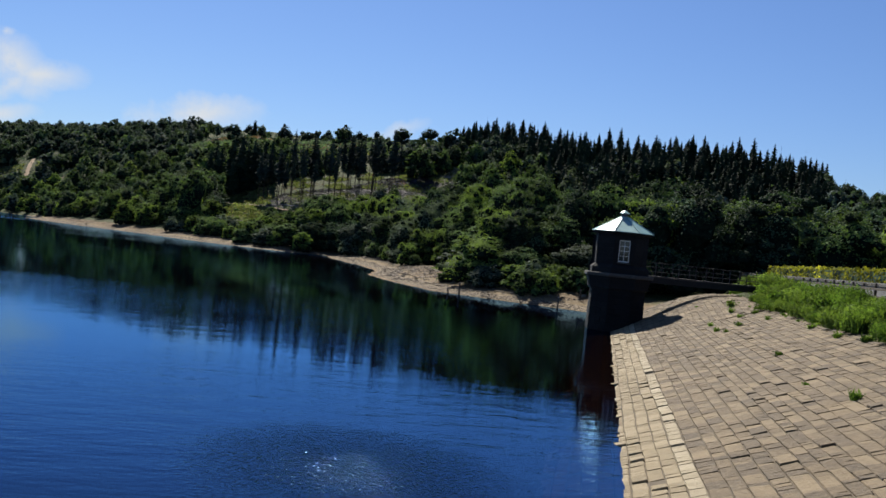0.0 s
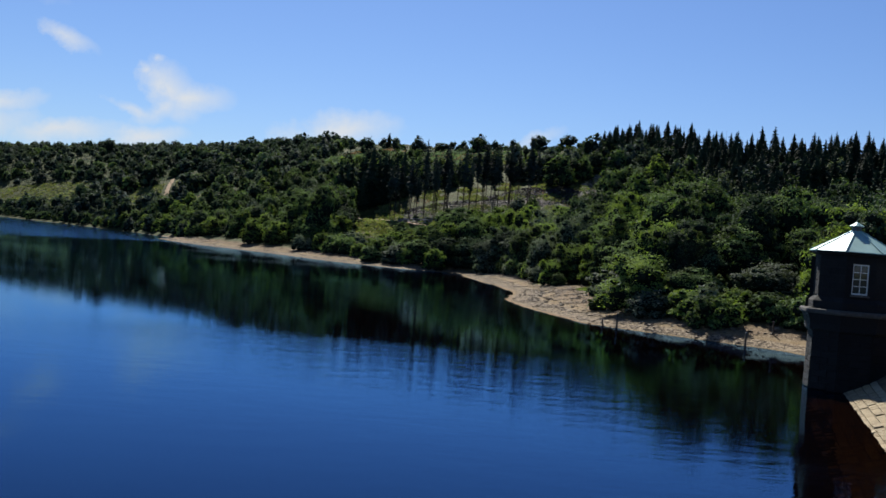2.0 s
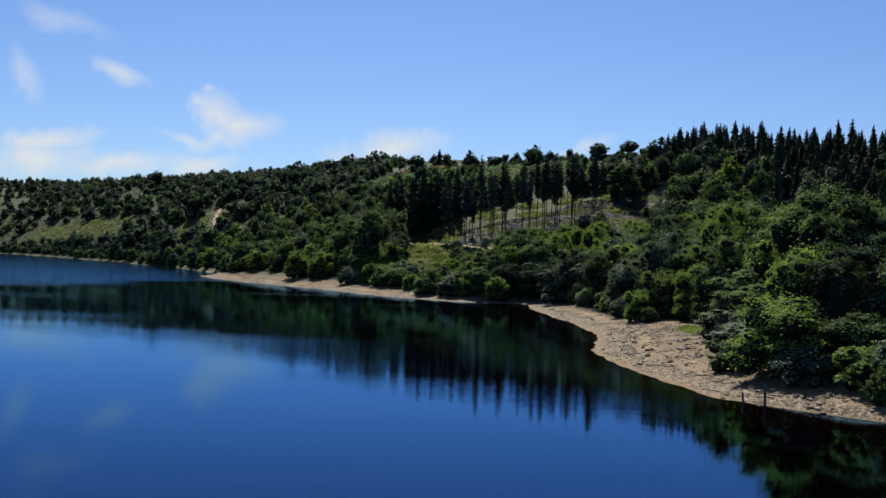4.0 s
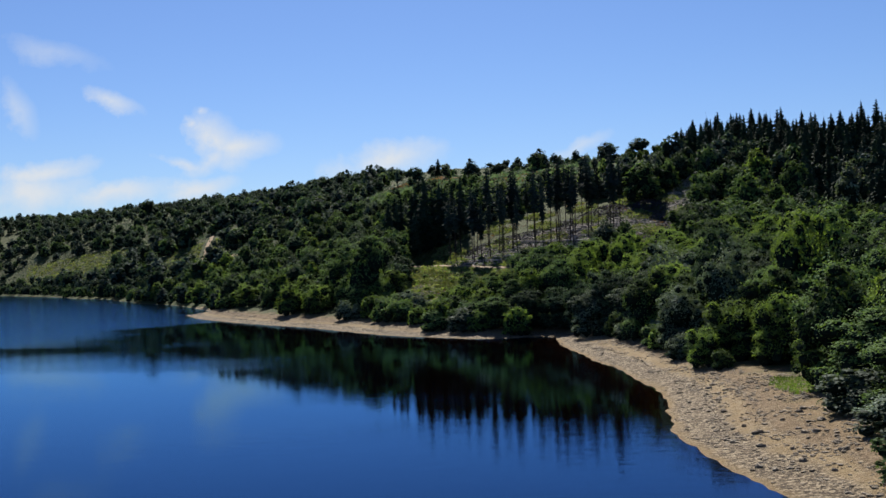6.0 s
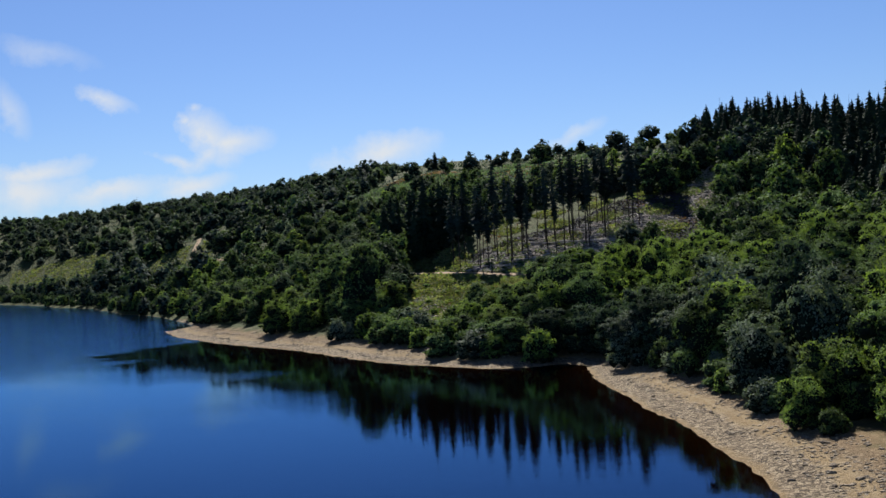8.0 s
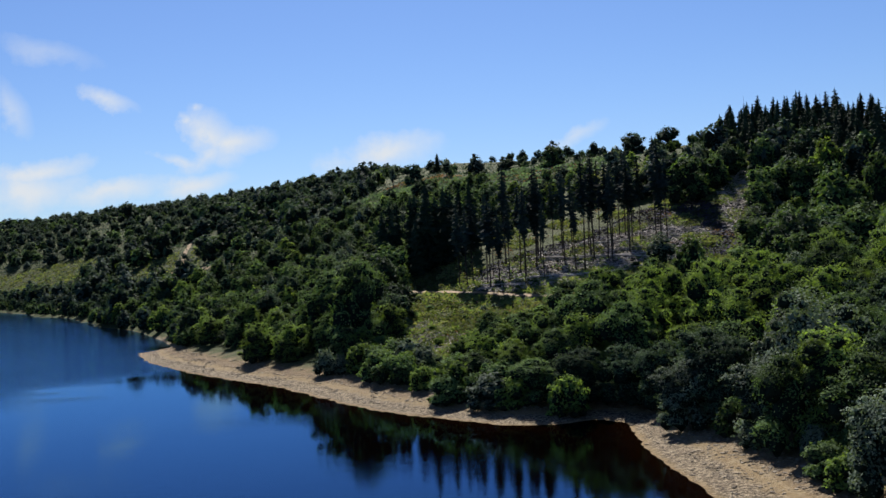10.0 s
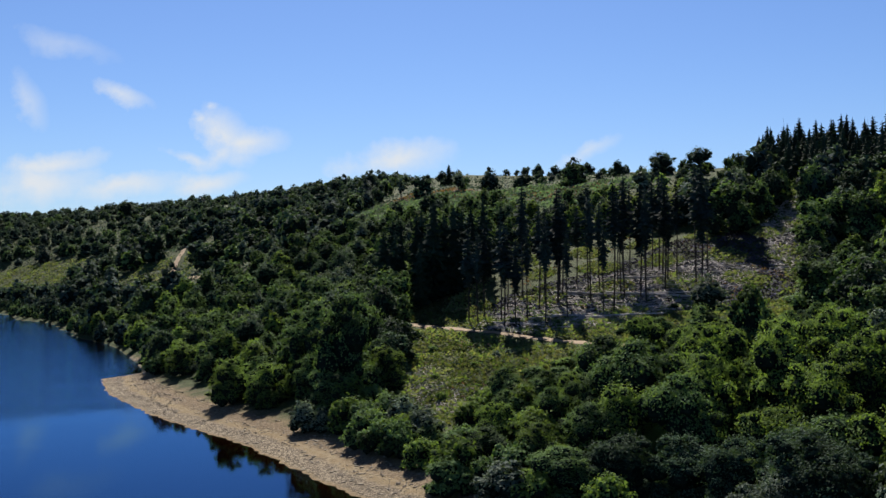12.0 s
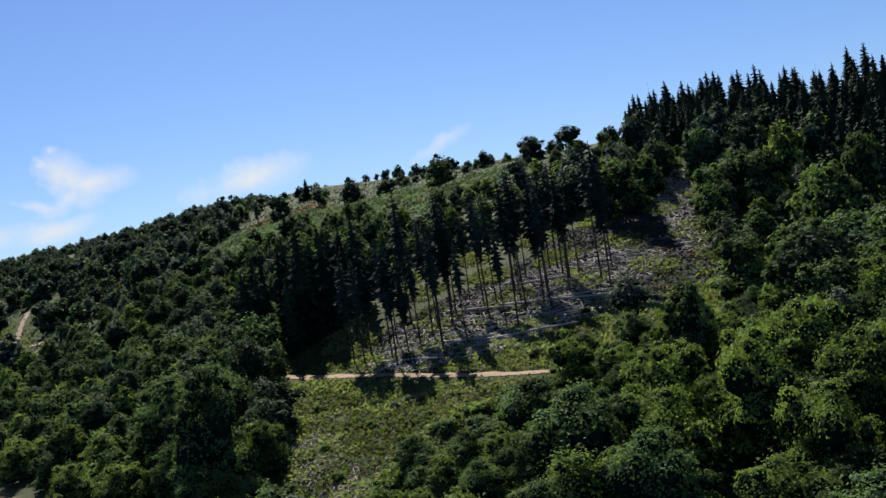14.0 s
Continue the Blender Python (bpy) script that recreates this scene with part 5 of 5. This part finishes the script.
    for k in range(8):
        a = 2 * math.pi * (k + 0.5) / 8
        r0, r1 = 2.16 / math.cos(math.pi / 8), 0.25
        v, f = tube([(r0 * math.cos(a), r0 * math.sin(a), 7.30), (r1 * math.cos(a), r1 * math.sin(a), 8.44)], [0.03, 0.03], 5)
        part("hip_roll", mesh_of("hip_roll", v, f, ROOF), None, roof)
    part("vent", prism([(0.22, 8.38), (0.22, 8.62), (0.34, 8.66)]), ROOF_DARK, t, "small dark roof vent")
    part("vent_cap", prism([(0.36, 8.66), (0.36, 8.69), (0.03, 8.90)]), ROOF, t)
    v, f = tube([(0, 0, 8.88), (0, 0, 9.05)], [0.025, 0.01], 6)
    part("finial", mesh_of("finial", v, f, ROOF_DARK), None, t)
    v, f = tube([(2.1 * math.cos(2.0), 2.1 * math.sin(2.0), 4.2), (2.12 * math.cos(2.0), 2.12 * math.sin(2.0), 7.75)], [0.03, 0.03], 6)
    part("vent_pipe", mesh_of("vent_pipe", v, f, IRON), None, t)
    # buttress foot on the ledge
    part("buttress", prism([(0.26, 4.2), (0.26, 4.6), (0.12, 4.95), (0.12, 6.9)], 4), MASONRY, t).matrix_basis = pose(0, 0, 0, 0, 0, -112.5) @ Matrix.Translation((2.02, 0, 0))


tower()


def footbridge():
    b = tagged(new("footbridge"), "dark iron footbridge with railings from the dam to the tower", "bridge")
    x0, x1, y = 28.2, 39.4, -7.6
    part("deck", box_bm(x1 - x0, 1.3, 0.12, 0.01), DECK, b).matrix_basis = Matrix.Translation(((x0 + x1) / 2, y, 4.18))
    for dy in (-0.55, 0.55):
        part("girder", box_bm(x1 - x0, 0.12, 0.42, 0.01), IRON, b).matrix_basis = Matrix.Translation(((x0 + x1) / 2, y + dy, 3.76))
        for z in (4.62, 4.95, 5.28):
            v, f = tube([(x0, y + dy * 1.08, z), (x1, y + dy * 1.08, z)], [0.025, 0.025], 6)
            part("rail", mesh_of("rail", v, f, IRON, True), None, b)
        n = 9
        for i in range(n):
            x = x0 + 0.15 + (x1 - x0 - 0.3) * i / (n - 1)
            part("railing_post", box_bm(0.06, 0.06, 1.06, 0.008), IRON, b).matrix_basis = Matrix.Translation((x, y + dy * 1.08, 4.26))
    part("abutment", box_bm(1.5, 1.9, 1.6, 0.05), WALLSTONE, b).matrix_basis = Matrix.Translation((x1 - 0.4, y, 2.2))


footbridge()


# ---- shore ----
def post(x, y, tall, lean):
    ob = tagged(new("post"), "old dark wooden post standing on the dry shore", "post", "posts on the shore")
    v, f = tube([(0, 0, -0.5), (0.01, 0, tall * 0.5), (0.03, 0.02, tall)], [0.09, 0.08, 0.065], 7)
    part("stake", mesh_of("stake", v, f, POSTWOOD, True), None, ob)
    v, f = tube([(0.03, 0.02, tall - 0.02), (0.03, 0.02, tall + 0.04)], [0.085, 0.07], 7)
    part("post_cap", mesh_of("post_cap", v, f, DEADWOOD, True), None, ob)
    ob.matrix_basis = pose(x, y, on_land(x, y), lean, lean * 0.5, 30 * x)


for px, py, tall, lean in [(21.5, 25.9, 1.3, 3), (29.5, 16.8, 1.15, -4), (32.4, 19.0, 1.0, 2), (20.6, 27.4, 0.6, 8)]:
    post(px, py, tall, lean)


def boulders():
    rng = np.random.default_rng(86)
    shapes = []
    for k in range(6):
        v = ICO1[0] * rng.uniform(0.7, 1.25, (len(ICO1[0]), 1)) * [1, 0.8, 0.55]
        shapes.append(mesh_of("boulder", v, ICO1[1], ROCK))
    made = 0
    while made < 70:
        y = rng.choice([rng.uniform(45, 85), rng.uniform(14, 150)])
        x = rng.uniform(16, 36)
        d = float(inland(np.array([x]), np.array([y]))[0])
        if not 1.5 < d < 12:
            continue
        ob = tagged(new("boulder", shapes[made % 6]), "weathered grey-brown boulder on the dry shore", "rock", "boulders on the shore")
        sc = rng.uniform(0.12, 0.32)
        ob.matrix_basis = pose(x, y, on_land(x, y) + sc * 0.15, 0, 0, rng.uniform(0, 360)) @ Matrix.Diagonal((sc * rng.uniform(0.8, 1.5), sc, sc, 1))
        made += 1
    # stones and cobbles too many to count
    lot = []
    m = 70000
    x, y = np.concatenate([rng.uniform(13, 42, m), rng.uniform(-75, 20, m)]), np.concatenate([rng.uniform(8, 155, m), rng.uniform(152, 300, m)])
    d = inland(x, y)
    patch = np.sin(x * 0.55 + np.sin(y * 0.2) * 2) * np.cos(y * 0.33) + np.sin(y * 0.9 + x * 0.4) * 0.5
    wide = np.interp(y, [10, 40, 46, 76, 84, 150, 300], [8, 9, 14, 14, 9, 9, 9])
    stripe = np.sin(d * 2.4 + np.sin(y * 0.15) * 1.5)
    ok = (d > 0.4) & (d + rng.normal(size=len(x)) > 2.0) & (d < wide) & (patch + stripe * 0.7 + d * 0.09 + rng.normal(size=len(x)) * 0.6 > 0.55) & (u_of(x, y) > 26)
    k = rng.permutation(int(ok.sum()))[:9500]
    x, y = x[ok][k], y[ok][k]
    z = land(x, y)
    for px, py, pz in zip(x, y, z):
        sc = 0.045 + 0.15 * rng.random() ** 3 + (0.05 if py > 150 else 0)
        a = rng.uniform(0, 6.28)
        c, s = math.cos(a), math.sin(a)
        v = ICO0[0] * rng.uniform(0.7, 1.2, (12, 1)) * [sc * 1.4, sc, sc * 0.42]
        lot.append((v @ np.array([[c, s, 0], [-s, c, 0], [0, 0, 1]]) + [px, py, pz + sc * 0.15], ICO0[1]))
    v, f = join(lot)
    tagged(new("shore_stones", mesh_of("shore_stones", v, f, ROCK)), "scattered grey-brown stones on the dry shore", "stones", kind="stuff")


boulders()


# ---- clearing, fields and tracks ----
def ribbon(name, label, pts, width, lift=0.07):
    """A track laid on the ground along a line of places."""
    pts = np.array(pts, float)
    k = np.concatenate([[0], np.cumsum(np.hypot(*np.diff(pts, axis=0).T))])
    t = np.arange(0, k[-1], 1.0)
    c = np.column_stack([np.interp(t, k, pts[:, 0]), np.interp(t, k, pts[:, 1])])
    g = unit(np.gradient(c, axis=0))
    side = np.column_stack([g[:, 1], -g[:, 0]])
    w = width / 2 * (1 + 0.18 * np.sin(t * 0.9) + 0.1 * np.sin(t * 2.3))
    rows = []
    for o in (-1, -0.4, 0.4, 1):
        q = c + side * (w * o)[:, None]
        rows.append(np.column_stack([q, land(q[:, 0], q[:, 1]) + lift - 0.05 * abs(o)]))
    v = np.stack(rows, 1).reshape(-1, 3)
    i = (np.arange(len(t) - 1)[:, None] * 4 + np.arange(3)[None]).reshape(-1, 1)
    tagged(new(name, mesh_of(name, v, i + [0, 1, 5, 4], TRACK, True)), label, "track", kind="structure")


CLEARING_TRACK = [(-16, 276), (-9.3, 264), (-4, 255.5), (2.4, 246.6), (9.8, 239.2), (17, 231), (24, 221), (34, 214)]
ribbon("track_clearing", "pale earth track across the clearing", CLEARING_TRACK, 1.5, 0.14)
ribbon("track_slope", "bare earth track up the far hillside", HILL_TRACK, 2.2, 0.3)
ribbon("track_far", "bare earth track below the far hillside", [(-124, 513), (-113, 494), (-100, 474), (-90, 452)], 2.6, 0.3)


def cover(name, label, mat, poly, count, size, seed, lift=0.15, test=None, up=1.2, category="plants", patchy=0.2):
    """Low growth over a piece of ground, as leaf sprays too many to count."""
    rng = np.random.default_rng(seed)
    p = np.array(poly, float)
    x, y = rng.uniform(p[:, 0].min(), p[:, 0].max(), count * 4), rng.uniform(p[:, 1].min(), p[:, 1].max(), count * 4)
    ok = inside(poly, x, y) & (np.sin(x * 0.42 + 2 * np.sin(y * 0.17)) * np.cos(y * 0.37 + x * 0.1) + rng.normal(size=len(x)) * 0.5 > -patchy)
    if test is not None:
        ok &= test(x, y)
    x, y = x[ok][:count], y[ok][:count]
    z = land(x, y) + rng.random(len(x)) ** 2 * lift
    v, f = cards(np.column_stack([x, y, z]), unit(rng.normal(size=(len(x), 3)) + [0, 0, up]), size, rng, 0.55)
    return tagged(new(name, mesh_of(name, v, f, mat)), label, category, kind="stuff")


cover("bracken", "green and rusty bracken over the felled clearing", BRACKEN, CLEARING, 36000, 0.33, 101, 0.55, lambda x, y: ((y < 244) | (x < 5) | (np.sin(x * 0.5) + np.cos(y * 0.4) > 0.3)) & ~beside(CLEARING_TRACK, x, y + 0.6, 1.7), patchy=1.1)
cover("bark_litter", "brown bark and needle litter under the pines", SHADED_LITTER, [(0, 254), (9, 240), (24, 236), (46, 246), (64, 262), (72, 298), (50, 300), (24, 278), (6, 268)], 24000, 0.32, 110, 0.15, None, 3.0, "litter", 0.9)
cover("edge_bracken", "green bracken under the low trees beside the clearing", BRACKEN, [(4, 190), (26, 192), (48, 214), (46, 222), (30, 218), (8, 214)], 7000, 0.33, 112, 0.5, patchy=1.1)
cover("clearing_ferns", "fresh green ferns over the clearing", LEAF_LIGHT, CLEARING, 9000, 0.27, 102, 0.5, lambda x, y: (y < 262) & ~beside(CLEARING_TRACK, x, y + 0.6, 1.7), patchy=-0.1)
cover("bracken_field", "pale green bracken covering the open hill field", FERN_PALE, BRACKEN_FIELD, 11000, 0.60, 103, 0.9, patchy=0.5)
cover("heath", "rust-brown heath along the top of the hill field", HEATH, [(-26, 470), (-18, 506), (10, 456), (32, 410), (48, 398), (42, 380), (22, 390), (8, 424)], 4200, 0.5, 114, 0.5, patchy=0.3)
cover("rusty_bracken", "rust-brown patches of dead bracken in the clearing", HEATH, CLEARING, 3600, 0.26, 115, 0.45, lambda x, y: (np.sin(x * 0.33 + 1) * np.cos(y * 0.21 + x * 0.1) > 0.45) & ~beside(CLEARING_TRACK, x, y + 0.6, 1.7), patchy=0.3)
cover("left_field_bracken", "pale green bracken on the open far slope", BRACKEN, LEFT_FIELD, 7000, 0.6, 104, 0.8, patchy=0.5)
cover("open_slope_bracken", "light green bracken on the open slope below the track", BRACKEN, OPEN_SLOPE, 4000, 0.5, 116, 0.7, lambda x, y: ~beside(HILL_TRACK, x, y, 3), patchy=0.6)
cover("shore_grass", "short bright grass at the top of the shore", LEAF_LIGHT, [(26.5, 68), (31, 69), (33, 76), (28, 79), (26.6, 75)], 2600, 0.10, 111, 0.12, None, 0.6, "grass", 1.5)
UPPER = [(44, 226), (64, 236), (92, 250), (104, 300), (96, 340), (70, 372), (40, 372), (60, 318), (74, 300), (60, 268)]
cover("upper_bracken", "yellow-green bracken on the steep upper slope", BRACKEN, UPPER, 14000, 0.42, 105, 0.7, patchy=0.6)
HILL = [(-330, 860), (-120, 428), (-70, 330), (-10, 310), (60, 320), (80, 400), (60, 620), (-60, 760)]
cover("hill_scrub", "rough green scrub between the trees of the far hillside", LEAF_HAZED, HILL, 24000, 0.50, 106, 0.9, lambda x, y: inland(x, y) > 6, patchy=0.6, category="scrub")
cover("left_hill_scrub", "rough green scrub on the slope above the far shore", LEAF_HAZED, [(-420, 835), (-280, 678), (-204, 572), (-128, 432), (-60, 430), (-110, 600), (-240, 870)], 15000, 0.62, 113, 1.0, lambda x, y: (inland(x, y) > 4) & ~inside(LEFT_FIELD, x, y) & ~beside(HILL_TRACK, x, y, 5), patchy=0.8, category="scrub")


def sticks(name, label, poly, count, seed, mat, long, thick):
    rng = np.random.default_rng(seed)
    p = np.array(poly, float)
    x, y = rng.uniform(p[:, 0].min(), p[:, 0].max(), count * 4), rng.uniform(p[:, 1].min(), p[:, 1].max(), count * 4)
    ok = inside(poly, x, y)
    x, y = x[ok][:count], y[ok][:count]
    z = land(x, y)
    lot = []
    for a, b, c in zip(x, y, z):
        w, ln, r = rng.uniform(0, 6.28), long * rng.uniform(0.3, 1.0), thick * rng.uniform(0.5, 1.3)
        dx, dy = math.cos(w) * ln / 2, math.sin(w) * ln / 2
        e = land(np.array([a - dx, a + dx]), np.array([b - dy, b + dy])) + 0.12
        lot.append(tube([(a - dx, b - dy, e[0] + rng.uniform(0, 0.25)), (a + dx, b + dy, e[1] + rng.uniform(0, 0.25))], [r, r * 0.5], 3))
    v, f = join(lot)
    return tagged(new(name, mesh_of(name, v, f, mat)), label, "brash", kind="stuff")


sticks("brash", "grey felled branches littering the slope under the pines", [(2, 248), (10, 241), (24, 238), (42, 250), (58, 272), (52, 284), (30, 276), (10, 266)], 2600, 107, DEADWOOD, 2.6, 0.075)
sticks("brash_low", "grey dead branches in the lower clearing", [(-8, 224), (-6, 200), (2, 200), (4, 208), (-3, 216), (-4, 228)], 700, 108, DEADWOOD, 1.5, 0.05)
sticks("brash_scree", "grey felled branches on the steep upper slope", SCREE, 900, 109, DEADWOOD, 2.6, 0.09)


def log(x0, y0, x1, y1, r):
    ob = tagged(new("fallen_log"), "long pale fallen trunk lying on the felled slope", "log", "fallen trunks")
    a = np.array([x0, y0, on_land(x0, y0) + r + 0.25])
    b = np.array([x1, y1, on_land(x1, y1) + r + 0.25])
    v, f = tube([a, a * 0.5 + b * 0.5 + [0, 0, 0.1], b], [r, r * 0.85, r * 0.55], 8)
    part("stem", mesh_of("stem", v, f, DEADWOOD, True), None, ob)
    rng = np.random.default_rng(int(x0 * 10) % 97)
    for i in range(5):
        p = a + (b - a) * rng.uniform(0.3, 0.95)
        v, f = tube([p, p + [rng.uniform(-0.5, 0.5), rng.uniform(-0.5, 0.5), rng.uniform(0.3, 0.8)]], [0.05, 0.02], 4)
        part("branch_stub", mesh_of("branch_stub", v, f, DEADWOOD), None, ob)


for q in [(18, 268, 29, 262, 0.22), (27, 264, 43, 257.5, 0.24), (33, 262, 46, 259, 0.18), (15.5, 255, 24, 244, 0.2), (22, 246, 33, 240, 0.22),
          (12, 252, 22, 250, 0.16), (30, 272, 47, 268, 0.18), (6, 250, 14, 243, 0.17)]:
    log(*q)
